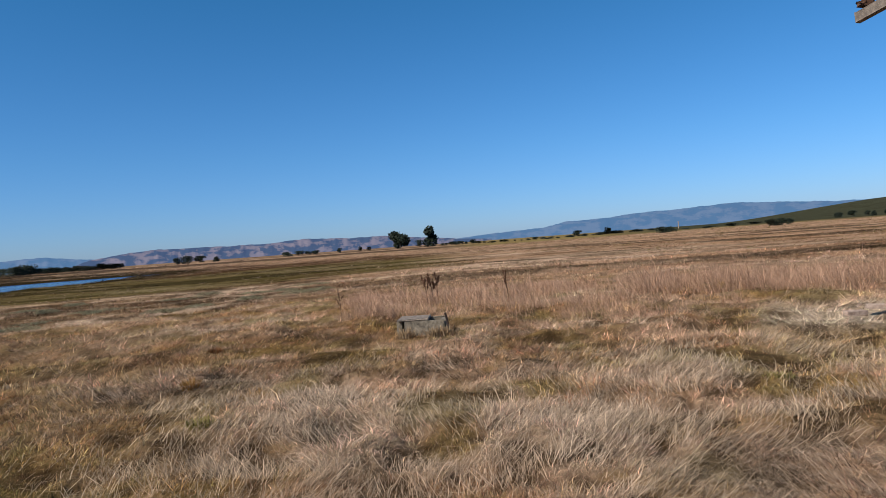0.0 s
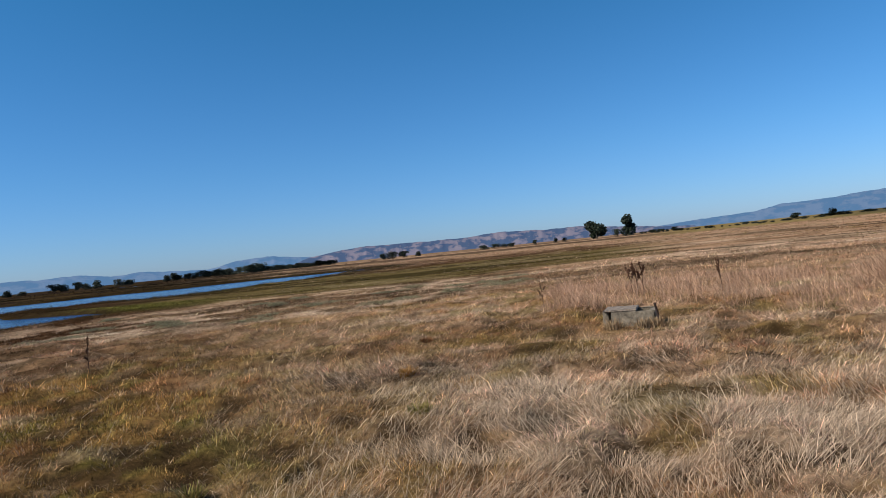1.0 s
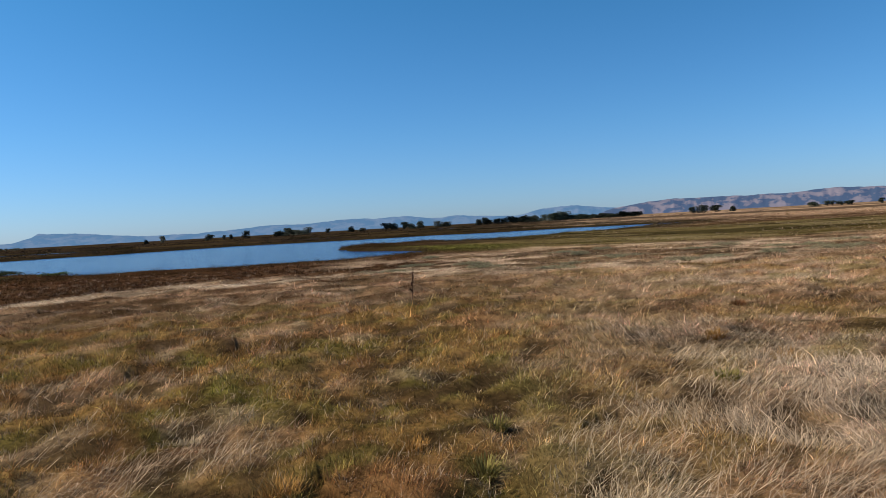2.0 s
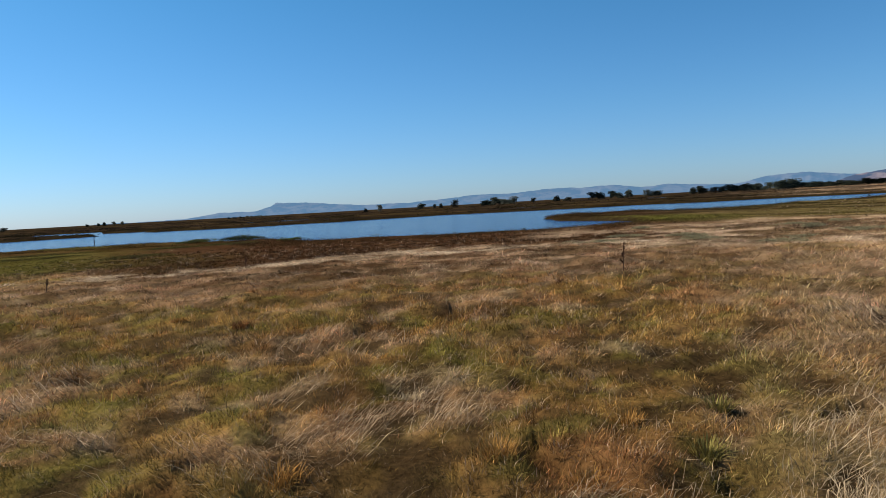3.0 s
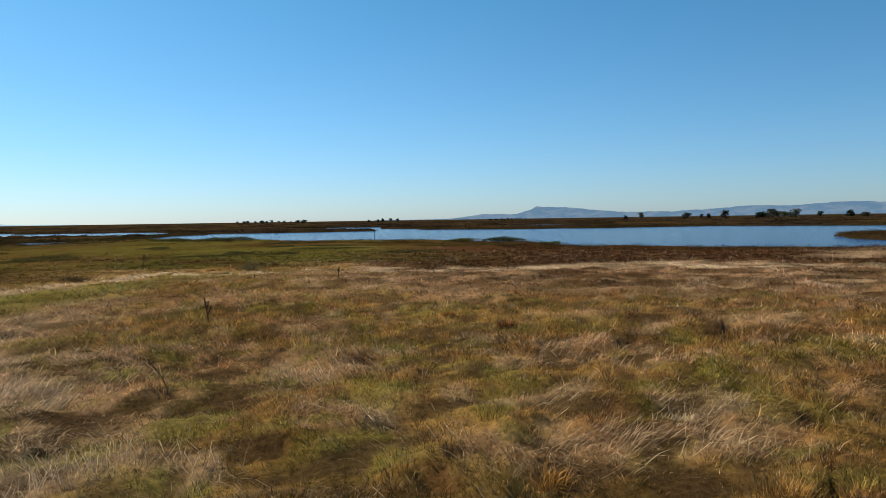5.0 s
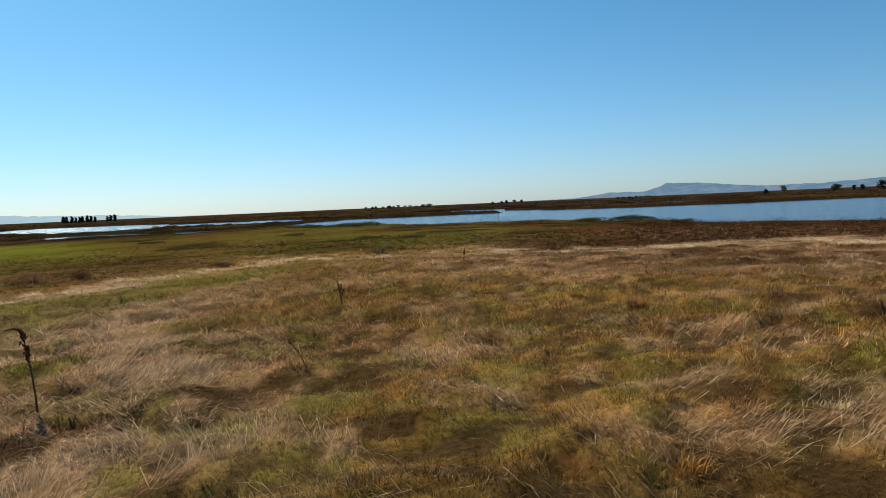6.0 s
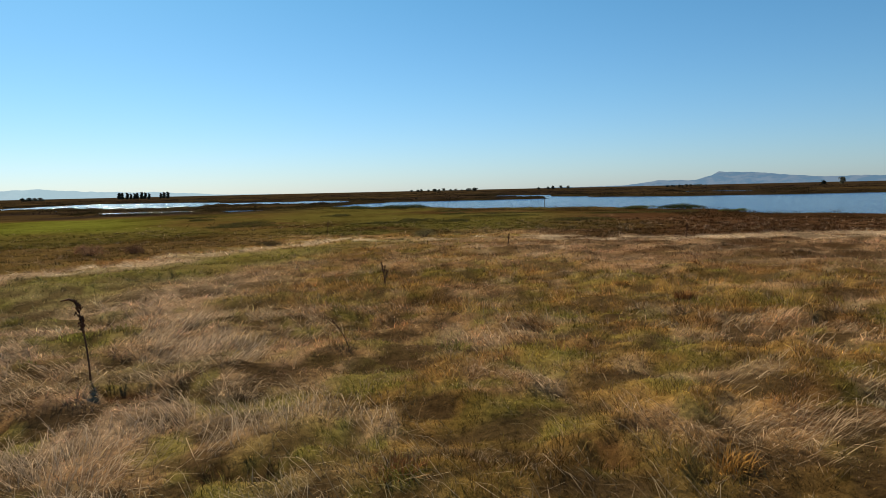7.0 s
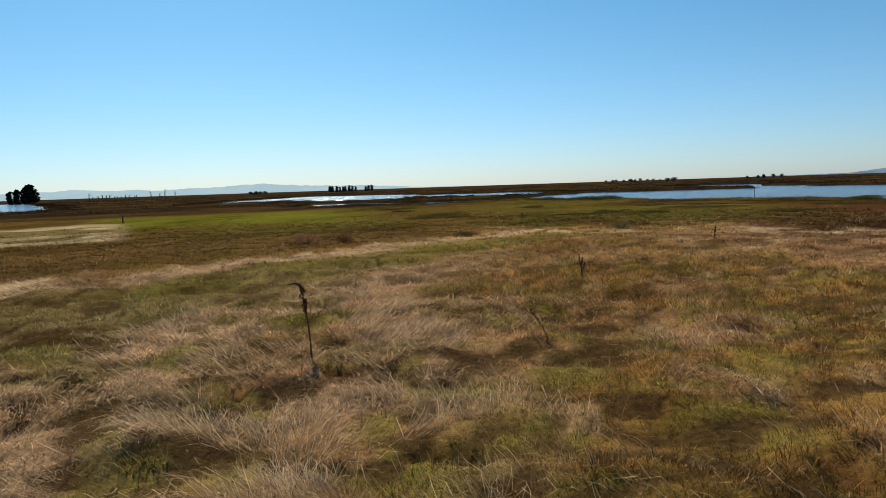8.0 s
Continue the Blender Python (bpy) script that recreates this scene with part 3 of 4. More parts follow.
# tall dry reed grass behind the block
x, y, r = scatter(95000, 12.6, 24, -40, 14, 1.0)
az, _ = azr(x, y)
keep = (vnoise(x, y, 1.6, 131) * 0.6 + vnoise(x, y, 0.5, 132) * 0.4 > 0.3 + 0.35 * rng.random(len(x))) & (r > 14.5 + 8 * (vnoise(x, y, 2.6, 133) - 0.5) + 3.0 * sstep(4, 10, az)) & (az < 13 - 8 * vnoise(x, y, 3, 137))
keep &= ~((az < -23) & (r < 16))
x, y, r, az = x[keep], y[keep], r[keep], az[keep]
n = len(x)
rc = np.array((0.44, 0.27, 0.175))
hgt = rng.uniform(0.12, 0.7, n) * (0.05 + 1.7 * vnoise(x, y, 1.3, 139) * (0.5 + vnoise(x, y, 0.45, 140))) * (0.45 + 0.55 * sstep(13.5, 16.5, r)) * (1 - 0.5 * sstep(17, 23, r)) * np.where(rng.random(n) < 0.04, 1.35, 1.0)
hgt = hgt * (1 + 0.45 * sstep(-6, -18, az))
blades("reed_grass", x, y, hgt, np.clip(rng.normal(0.75, 0.42, n) + 0.5 * vnoise(x, y, 0.9, 141), 0.03, 1.45), 0.00042 * r * rng.uniform(0.5, 1.2, n), rng.normal(2.9, 1.4, n),
       rc * (1 + 0.35 * (vnoise(x, y, 1.1, 161) - 0.5))[:, None] * np.exp(np.clip(rng.normal(0, 0.3, (n, 1)), -0.8, 0.5)), M_GRASS, "tall dry pinkish-tan reed grass", "reeds")


# low marsh plants: rounded cushions of small leaves, out to beyond the lake
def cushions(name, x, y, wide, high, per, leaf, col, label, category):
    """A sheet of cushions; each is a low dome of many small leaves."""
    z, _ = land(x, y)
    z = np.maximum(z, WATER_Z)
    k = np.repeat(np.arange(len(x)), per)
    n = len(k)
    rho, a = np.sqrt(rng.random(n)), rng.uniform(0, 6.283, n)
    p = np.stack([x[k] + wide[k] * rho * np.cos(a), y[k] + wide[k] * rho * np.sin(a), z[k] - 0.04 + high[k] * (1 - rho ** 2) * rng.uniform(0.4, 1.1, n)], -1)
    V = (p[:, None, :] + rng.normal(0, 1, (n, 3, 3)) * np.array((1.0, 1.0, 0.75)) * leaf[k][:, None, None]).reshape(-1, 3)
    tone = col[k] * rng.uniform(0.7, 1.35, (n, 1))
    me = mesh_np(name, V, np.arange(3 * n), np.arange(n) * 3, np.repeat(tone, 3, 0), smooth=False)
    me.materials.append(M_SCRUB)
    return tagged(new(name, me), label, category, kind="stuff")


def spread(n, r0, r1, a0, a1, power, least, most, gap, seed):
    """Places for cushions in patches, by how far they lie from the water's edge."""
    x, y, r = scatter(n, r0, r1, a0, a1, power)
    w = wetness(x, y)
    keep = (w > least) & (w < most) & (fbm(x, y, 7, seed) > gap + 0.2 * rng.random(n))
    x, y, r = x[keep], y[keep], r[keep]
    return x, y, r, cover(x, y)[0], len(x)


x, y, r, col, n = spread(9000, 26, 95, 22, 150, 0.9, -99, 0.1, 0.44, 141)
cushions("marsh_plants", x, y, rng.uniform(0.2, 0.9, n), rng.uniform(0.03, 0.13, n), 20, 0.010 + 0.00032 * r, col * rng.uniform(0.7, 1.35, (n, 1)), "low brown and olive salt marsh plants in clumps", "marsh plants")
x, y, r, col, n = spread(9000, 95, 420, 16, 150, 0.8, -999, 0.1, 0.40, 143)
cushions("far_marsh_plants", x, y, rng.uniform(0.8, 3.5, n), rng.uniform(0.08, 0.42, n), 14, 0.02 + 0.0005 * r, col * rng.uniform(0.5, 1.5, (n, 1)) * np.array((1.0, 1.0, 1.1)), "dark brown marsh plants on the far banks", "marsh plants")
x, y, r, col, n = spread(17000, 22, 190, -40, 40, 0.6, -999, -0.5, 0.36, 145)
cushions("field_tufts", x, y, rng.uniform(0.2, 1.0, n), rng.uniform(0.04, 0.16, n), 16, 0.010 + 0.00032 * r, col * np.exp(rng.normal(-0.05, 0.35, (n, 1))) * np.array((1.05, 0.97, 0.95)), "dry tufts and dark weeds along the ditches", "grass tufts")
x, y, r, col, n = spread(15000, 46, 210, -40, 34, 0.8, -999, -0.5, 0.34, 157)
hue_of = rng.random((n, 1))
col = np.where(hue_of < 0.3, C["umber"] * 1.3, np.where(hue_of < 0.5, C["olive"], np.where(hue_of < 0.7, C["straw"], col)))
cushions("field_weeds", x, y, rng.uniform(0.5, 2.4, n), rng.uniform(0.06, 0.26, n), 9, 0.015 + 0.00035 * r, col * rng.uniform(0.7, 1.2, (n, 1)), "brown and straw-coloured weeds scattered over the far flats", "weeds")
x, y, r, col, n = spread(42000, 30, 100, 28, 120, 1.0, -4.5, 0.35, 0.30, 147)
cushions("bank_plants", x, y, rng.uniform(0.25, 0.9, n), rng.uniform(0.08, 0.22, n) * (0.7 + 1.1 * vnoise(x, y, 4, 155)), 20, 0.010 + 0.00036 * r, (col * 0.7 + np.array((0.05, 0.042, 0.014)) * 0.35) * rng.uniform(0.6, 1.3, (n, 1)), "dark fringe of marsh plants along the near shore", "marsh plants")
x, y, r, col, n = spread(30000, 95, 330, 16, 150, 1.2, -6.0, 0.4, 0.25, 149)
cushions("far_bank_plants", x, y, rng.uniform(0.5, 1.6, n), rng.uniform(0.12, 0.38, n), 12, 0.03 + 0.0005 * r, (col * 0.6 + np.array((0.03, 0.026, 0.012)) * 0.4) * rng.uniform(0.6, 1.4, (n, 1)), "dark fringe of marsh plants along the far banks", "marsh plants")


# ---- far hills ----
def ridge(name, keys, dist, depth, mat, seed, label, rough=0.4):
    """A range of hills whose crest rises over the plain by the angles given, azimuth by azimuth."""
    ks = sorted(keys)
    azs = np.arange(ks[0][0], ks[-1][0] + 0.01, 0.12)
    el = np.interp(azs, [k[0] for k in ks], [k[1] for k in ks])
    el = np.maximum(el + (fbm(azs, azs * 0, 1.4, seed, 4) - 0.5) * 0.14 + (vnoise(azs, azs * 0, 0.22, seed + 9) - 0.5) * 0.035, 0.0)
    top = 1.6 + dist * np.tan(np.radians(el))
    rows = np.linspace(0, 1, 14)
    V = []
    for k in rows:
        r = dist - depth * (1 - k)
        gully = fbm(azs * 6 + k * 0.9, np.full(len(azs), k * 0.7), 2.2, seed + 3, 4) - 0.5
        z = top * (k ** 0.8) * (1 + gully * rough * (1 - k) ** 0.7) if k < 1 else top
        V.append(np.stack([-r * np.sin(np.radians(azs)), r * np.cos(np.radians(azs)), np.maximum(z, -0.5) - (1.0 if k == 0 else 0)], -1))
    r = dist + depth * 0.4
    V.append(np.stack([-r * np.sin(np.radians(azs)), r * np.cos(np.radians(azs)), np.zeros(len(azs)) - 1], -1))
    V = np.array(V)
    nr, na = V.shape[:2]
    i, j = np.arange(nr - 1)[:, None] * na, np.arange(na - 1)[None, :]
    F = np.stack([i + j, i + j + 1, i + na + j + 1, i + na + j], -1).reshape(-1, 4)[:, ::-1]
    me = mesh_np(name, V.reshape(-1, 3), F.ravel(), np.arange(len(F)) * 4)
    me.materials.append(mat)
    return tagged(new(name, me), label, "hills", kind="structure")


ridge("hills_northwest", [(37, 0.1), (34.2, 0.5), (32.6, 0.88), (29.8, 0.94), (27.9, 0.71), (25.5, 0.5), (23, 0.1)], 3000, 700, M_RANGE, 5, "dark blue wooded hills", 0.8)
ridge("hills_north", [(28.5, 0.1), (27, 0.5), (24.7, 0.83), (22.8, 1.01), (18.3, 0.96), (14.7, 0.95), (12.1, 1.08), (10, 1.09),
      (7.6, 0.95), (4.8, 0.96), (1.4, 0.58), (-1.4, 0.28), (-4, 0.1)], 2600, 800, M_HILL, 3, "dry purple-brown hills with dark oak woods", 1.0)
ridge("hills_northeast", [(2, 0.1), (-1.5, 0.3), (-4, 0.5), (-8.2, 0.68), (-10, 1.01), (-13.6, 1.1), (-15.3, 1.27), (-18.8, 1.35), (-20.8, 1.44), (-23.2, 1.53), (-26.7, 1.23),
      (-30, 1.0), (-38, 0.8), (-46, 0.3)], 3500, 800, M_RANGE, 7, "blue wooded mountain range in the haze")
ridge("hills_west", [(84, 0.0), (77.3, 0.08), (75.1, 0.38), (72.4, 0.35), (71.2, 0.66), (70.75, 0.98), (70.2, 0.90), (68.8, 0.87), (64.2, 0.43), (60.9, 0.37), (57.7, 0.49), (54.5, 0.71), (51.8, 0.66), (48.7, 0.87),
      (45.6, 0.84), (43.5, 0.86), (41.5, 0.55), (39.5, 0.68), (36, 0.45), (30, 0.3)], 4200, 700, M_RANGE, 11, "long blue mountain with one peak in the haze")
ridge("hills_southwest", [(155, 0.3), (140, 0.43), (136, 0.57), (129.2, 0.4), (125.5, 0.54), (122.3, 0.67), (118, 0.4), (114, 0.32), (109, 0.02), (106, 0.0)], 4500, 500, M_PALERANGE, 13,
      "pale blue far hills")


# ---- trees ----
def tube(bm, pts, radii, seg=6):
    """A tapered round stem along the points."""
    rings = []
    pts = [Vector(p) for p in pts]
    for k, p in enumerate(pts):
        d = (pts[min(k + 1, len(pts) - 1)] - pts[max(k - 1, 0)]).normalized()
        u = d.cross(Vector((0.3, 0.9, 0.2))).normalized()
        v = d.cross(u)
        rings.append([bm.verts.new(p + (u * math.cos(a) + v * math.sin(a)) * radii[k]) for a in [2 * math.pi * s / seg for s in range(seg)]])
    for a, b in zip(rings, rings[1:]):
        for s in range(seg):
            bm.faces.new((a[s], a[(s + 1) % seg], b[(s + 1) % seg], b[s]))
    bm.faces.new(rings[0][::-1])
    bm.faces.new(rings[-1])


def ground_z(x, y):
    return float(land(np.array([x]), np.array([y]))[0][0])


def tree(height, spread, leaves, seed, kind="round"):
    """A tree 1:1 in metres at the origin: tapered trunk with limbs, and a crown of many small leaves."""
    rnd = random.Random(seed)
    root = new("tree")
    bm = bmesh.new()
    th = height * (0.28 if kind == "round" else 0.15)
    tube(bm, [(0, 0, -0.4), (0.02 * height, 0, th * 0.6), (0.0, 0.02 * height, height * 0.6), (0, 0, height * 0.85)],
         [height * 0.04, height * 0.03, height * 0.018, height * 0.006])
    lobes = []
    for k in range(13 if kind == "round" else 6):
        a, q = rnd.uniform(0, 6.28), rnd.uniform(0.25, 1.0)
        if kind == "round":
            c = Vector((math.cos(a) * spread * 0.32 * q, math.sin(a) * spread * 0.32 * q, height * rnd.uniform(0.16, 0.78)))
            s = spread * rnd.uniform(0.2, 0.3)
        else:
            zz = 0.2 + 0.13 * k
            c = Vector((math.cos(a) * spread * 0.1, math.sin(a) * spread * 0.1, height * zz))
            s = spread * 0.36 * (1.1 - zz * 0.75)
        lobes.append((c, s))
        tube(bm, [(0, 0, th * rnd.uniform(0.6, 1.2)), tuple(c * 0.6 + Vector((0, 0, th * 0.35))), tuple(c)], [height * 0.014, height * 0.01, height * 0.004], 5)
    part("trunk", bm, M_BARK, root)
    bm = bmesh.new()
    for k in range(leaves):
        c, s = lobes[k % len(lobes)]
        d = Vector((rnd.gauss(0, 1), rnd.gauss(0, 1), rnd.gauss(0, 1))).normalized() * s * rnd.uniform(0.35, 1.05) ** 0.6
        d.z *= 0.8 if kind == "round" else 1.3
        p, l = c + d, height * rnd.uniform(0.04, 0.08)
        u = Vector((rnd.gauss(0, 1), rnd.gauss(0, 1), rnd.gauss(0, 1))).normalized()
        v = u.orthogonal().normalized()
        bm.faces.new([bm.verts.new(p + u * l), bm.verts.new(p + v * l * 0.7), bm.verts.new(p - u * l), bm.verts.new(p - v * l * 0.7)])
    part("crown", bm, M_LEAF, root, "dense dark green foliage")
    return root


def put_tree(proto, used, az, dist, scale, wide, label, group):
    x, y = az_xy(az, dist)
    m = pose(x, y, ground_z(x, y), 0, 0, az * 37 % 360) @ Matrix.Diagonal((scale * wide, scale * wide, scale, 1))
    if proto in used:
        ob = copy_thing(proto, m)
    else:
        used.add(proto)
        ob = proto
        ob.matrix_basis = m
    return tagged(ob, label, "tree", group)


used = set()
oak = [tree(12, 12, 1900, 2), tree(12.5, 10.5, 1700, 5)]
small = [tree(5.5, 6, 640, 11), tree(5.5, 5.2, 600, 12), tree(5.5, 7, 640, 14)]
tall_tree = [tree(6.5, 2.6, 420, 21, "tall"), tree(6, 2.3, 380, 22, "tall")]
put_tree(oak[0], used, 3.5, 430, 1.05, 1.0, "large rounded dark oak alone on the plain", "pair of oaks on the plain")
put_tree(oak[1], used, 1.05, 430, 1.1, 0.85, "large dark oak with a narrow two-part crown", "pair of oaks on the plain")
# azimuth, metres away, height against 5 m, width
SINGLES = [(1.9, 432, 1.1, 1.1), (20.9, 420, 1.0, 1.3), (20.2, 420, 1.2, 1.2), (19.3, 440, 1.1, 1.5), (18.1, 420, 0.95, 1.1), (12.6, 450, 0.8, 1.6), (8.5, 450, 0.8, 1.0), (6.8, 450, 0.9, 0.9),
           (6.1, 450, 0.7, 1.0), (62.5, 400, 1.0, 0.9), (63.7, 400, 0.7, 0.9), (59.2, 400, 0.9, 1.0), (58.1, 400, 0.65, 0.8), (57.6, 410, 0.8, 0.9), (56.45, 380, 1.2, 0.75), (50.0, 400, 0.8, 0.9),
           (48.2, 400, 1.0, 1.2), (47.3, 410, 0.6, 1.6), (-10.9, 320, 0.75, 1.3), (-13.3, 360, 1.0, 1.1)]
for k, (az, d, sc, wd) in enumerate(SINGLES):
    put_tree(small[k % 3], used, az, d, sc * 0.8, wd, "small dark rounded tree standing alone on the far marsh", "scattered far trees")
# first and last azimuth, count, metres away, height against 5 m, width
RUNS = [(54.2, 51.4, 8, 400, 1.15, 1.3), (45.6, 42.2, 5, 420, 1.2, 1.2), (41.2, 40.1, 4, 420, 1.0, 1.1), (37.8, 32.2, 18, 430, 1.1, 1.0), (31.9, 30.5, 6, 420, 1.9, 1.0), (30.3, 24.8, 26, 450, 0.9, 1.3),
        (12.0, 10.0, 6, 450, 0.8, 1.2), (0.3, -2.8, 9, 450, 0.6, 1.5), (-17.2, -18.4, 3, 190, 0.4, 1.5), (-25.2, -26.6, 4, 170, 0.42, 1.1), (-29.5, -33.5, 6, 260, 0.5, 1.2), (123.4, 121.8, 6, 600, 0.7, 1.2),
        (84.5, 82.0, 5, 600, 0.9, 1.0), (95.0, 89.5, 12, 700, 0.8, 1.2), (74.6, 71.2, 12, 600, 0.5, 1.4), (-2.6, -8.4, 13, 360, 0.26, 2.0), (-8.6, -16.8, 17, 300, 0.28, 2.0), (-19.0, -24.6, 7, 230, 0.16, 2.6)]
rnd = random.Random(77)
for a0, a1, cnt, d, sc, wd in RUNS:
    for k in range(cnt):
        low = sc < 0.3
        az = a0 + (a1 - a0) * (k + 0.5 + rnd.uniform(-0.35, 0.35) * (3.0 if low else 1.0)) / cnt
        put_tree(rnd.choice(small), used, az, d * rnd.uniform(0.96, 1.05), sc * 0.78 * (rnd.uniform(0.35, 1.5) if low else rnd.uniform(0.65, 1.15)), wd * (rnd.uniform(0.6, 2.2) if low else rnd.uniform(0.85, 1.15)), "dark tree in a far row along the marsh", "far tree rows")
TALL_RUNS = [(139.8, 137.9, 5, 420, 1.2, 1.5), (117.2, 114.9, 9, 560, 0.70, 1.15), (114.3, 113.5, 3, 560, 0.62, 1.2)]
for a0, a1, cnt, d, sc, wd in TALL_RUNS:
    for k in range(cnt):
        az = a0 + (a1 - a0) * (k + 0.5 + rnd.uniform(-0.25, 0.25)) / cnt
        put_tree(rnd.choice(tall_tree), used, az, d * rnd.uniform(0.97, 1.03), sc * rnd.uniform(0.8, 1.1), wd, "tall narrow dark tree in a far clump", "far tall trees")


# dead trees standing bare beyond the marsh
def dead_tree(height, seed):
    rnd = random.Random(seed)
    root = new("dead_tree")
    bm = bmesh.new()
    b = rnd.uniform(-0.03, 0.03) * height
    tube(bm, [(0, 0, -0.5), (b * 0.5, 0, height * 0.5), (b, 0, height)], [height * 0.03 + 0.12, height * 0.02 + 0.10, 0.10], 6)
    part("trunk", bm, M_DEADWOOD, root)
    for k in range(4):
        bm = bmesh.new()
        z, a, l = height * rnd.uniform(0.35, 0.85), rnd.uniform(0, 6.28), height * rnd.uniform(0.08, 0.22)
        tube(bm, [(b * z / height, 0, z), (b + math.cos(a) * l * 0.5, math.sin(a) * l * 0.5, z + l * 0.4), (b + math.cos(a) * l, math.sin(a) * l, z + l)], [0.14, 0.11, 0.07], 5)
        part("limb", bm, M_DEADWOOD, root)
    return root


proto = None
for k in range(17):
    az = 134.7 - k * 0.27 if k < 13 else (130.6, 129.9, 129.6, 128.8)[k - 13]
    x, y = az_xy(az + rnd.uniform(-0.08, 0.08), 480)
    h = rnd.uniform(0.4, 0.75) if k < 13 else (1.0, 0.8, 1.25, 0.95)[k - 13]
    m = pose(x, y, ground_z(x, y), 0, 0, k * 71) @ Matrix.Diagonal((1, 1, h, 1))
    if proto is None:
        proto = dead_tree(9.0, 3)
        proto.matrix_basis = m
        tagged(proto, "bare grey dead tree trunk beyond the marsh", "dead tree", "bare dead trees")
    else:
        copy_thing(proto, m)


# ---- shrubs and reed clumps ----
def tuft_thing(name, x, y, wide, high, n, col, seed, label, category, lean=0.45, mat=None):
    """One plant of many stems, standing at x, y."""
    rg = np.random.default_rng(seed)
    px, py = np.clip(rg.normal(0, wide * 0.16, n), -wide * 0.3, wide * 0.3), np.clip(rg.normal(0, wide * 0.16, n), -wide * 0.3, wide * 0.3)
    hd = np.arctan2(py, px) + rg.normal(0, 0.6, n)
    ln = np.clip(rg.normal(lean, 0.3, n), 0.02, 1.3)
    L = high * rg.uniform(0.5, 1.15, n)
    dx, dy = np.cos(hd), np.sin(hd)
    base = np.stack([px, py, np.full(n, -0.04)], -1)
    mid = base + np.stack([dx * np.sin(ln * 0.6) * L * 0.5, dy * np.sin(ln * 0.6) * L * 0.5, np.cos(ln * 0.6) * L * 0.5], -1)
    end = mid + np.stack([dx * np.sin(ln * 1.3) * L * 0.5, dy * np.sin(ln * 1.3) * L * 0.5, np.cos(ln * 1.3) * L * 0.5], -1)
    w = 0.0012 + 0.00055 * math.hypot(x, y)
    sd = np.stack([-dy, dx, np.zeros(n)], -1) * w
    V = np.stack([base - sd, base + sd, mid - sd, mid + sd, end - sd * 0.3, end + sd * 0.3], 1).reshape(-1, 3)
    k = np.arange(n)[:, None] * 6
    F = np.concatenate([k + [0, 1, 3, 2], k + [2, 3, 5, 4]], 1).reshape(-1, 4)
    me = mesh_np(name, V, F.ravel(), np.arange(len(F)) * 4, np.repeat(np.array(col) * rg.uniform(0.6, 1.3, (n, 1)), 6, 0), smooth=False)
    me.materials.append(mat or M_SCRUB)
    ob = tagged(new(name, me), label, category)
    ob.matrix_basis = pose(x, y, max(ground_z(x, y), WATER_Z))
    return ob


def shrub(name, x, y, wide, deep, high, n, leaf, col, seed, label, category, turn=0):
    """One low bush: lumpy domes of many small leaves over a few short stems."""
    rg = np.random.default_rng(seed)
    root = tagged(new(name), label, category)
    root.matrix_basis = pose(x, y, max(ground_z(x, y), WATER_Z), 0, 0, turn)
    lx, ly, lr, lh = rg.uniform(-0.32, 0.32, 9), rg.uniform(-0.32, 0.32, 9), rg.uniform(0.16, 0.3, 9), rg.uniform(0.55, 1.0, 9)
    k = rg.integers(0, 9, n)
    rho, a = np.sqrt(rg.random(n)), rg.uniform(0, 6.283, n)
    p = np.stack([wide * (lx[k] + lr[k] * rho * np.cos(a)), deep * (ly[k] + lr[k] * rho * np.sin(a)), high * (lh[k] * np.sqrt(np.maximum(1 - rho ** 2, 0.02)) * rg.uniform(0.25, 1.05, n) ** 0.6)], -1)
    V = (p[:, None, :] + rg.normal(0, leaf, (n, 3, 3))).reshape(-1, 3)
    me = mesh_np("foliage", V, np.arange(3 * n), np.arange(n) * 3, np.repeat(np.array(col) * rg.uniform(0.55, 1.4, (n, 1)), 3, 0), smooth=False)
    me.materials.append(M_SCRUB)
    new("foliage", me).parent = root
    bm = bmesh.new()
    for q in range(9):
        tube(bm, [(0, 0, -0.1), (wide * lx[q] * 0.6, deep * ly[q] * 0.6, high * 0.3), (wide * lx[q], deep * ly[q], high * lh[q] * 0.8)], [0.02, 0.014, 0.006], 4)
    part("stems", bm, M_STALK, root)
    return root


shrub("reed_clump", -53.8, 15.9, 2.0, 4.4, 0.46, 4200, 0.026, (0.055, 0.06, 0.02), 1, "dark green reed clump on the lake shore", "reeds", 16)
shrub("reed_clump", -56.6, 12.8, 2.0, 4.6, 0.30, 3000, 0.026, (0.11, 0.105, 0.032), 2, "olive reed clump on the lake shore", "reeds", 14)
shrub("reed_clump", -46.0, 16.9, 1.4, 2.0, 0.20, 1200, 0.024, (0.12, 0.14, 0.04), 3, "small green reed clump at the water's edge", "reeds", 20)
shrub("reed_clump", -75.0, -8.2, 2.8, 7.2, 0.50, 4600, 0.032, (0.07, 0.075, 0.024), 4, "broad dark green reed clump on the lake shore", "reeds", -8)
shrub("reed_clump", -78.5, -13.6, 2.4, 5.0, 0.34, 2600, 0.032, (0.09, 0.095, 0.028), 5, "olive reed clump beside a larger one", "reeds", -10)
shrub("dry_bush", -19.9, -11.1, 0.9, 1.5, 0.36, 4200, 0.010, (0.36, 0.20, 0.11), 6, "rusty dry bush on the wrack line", "bush", -28)
shrub("dry_bush", -20.1, -9.9, 0.6, 0.9, 0.32, 2400, 0.010, (0.21, 0.11, 0.06), 7, "dark brown dry bush on the wrack line", "bush", -26)
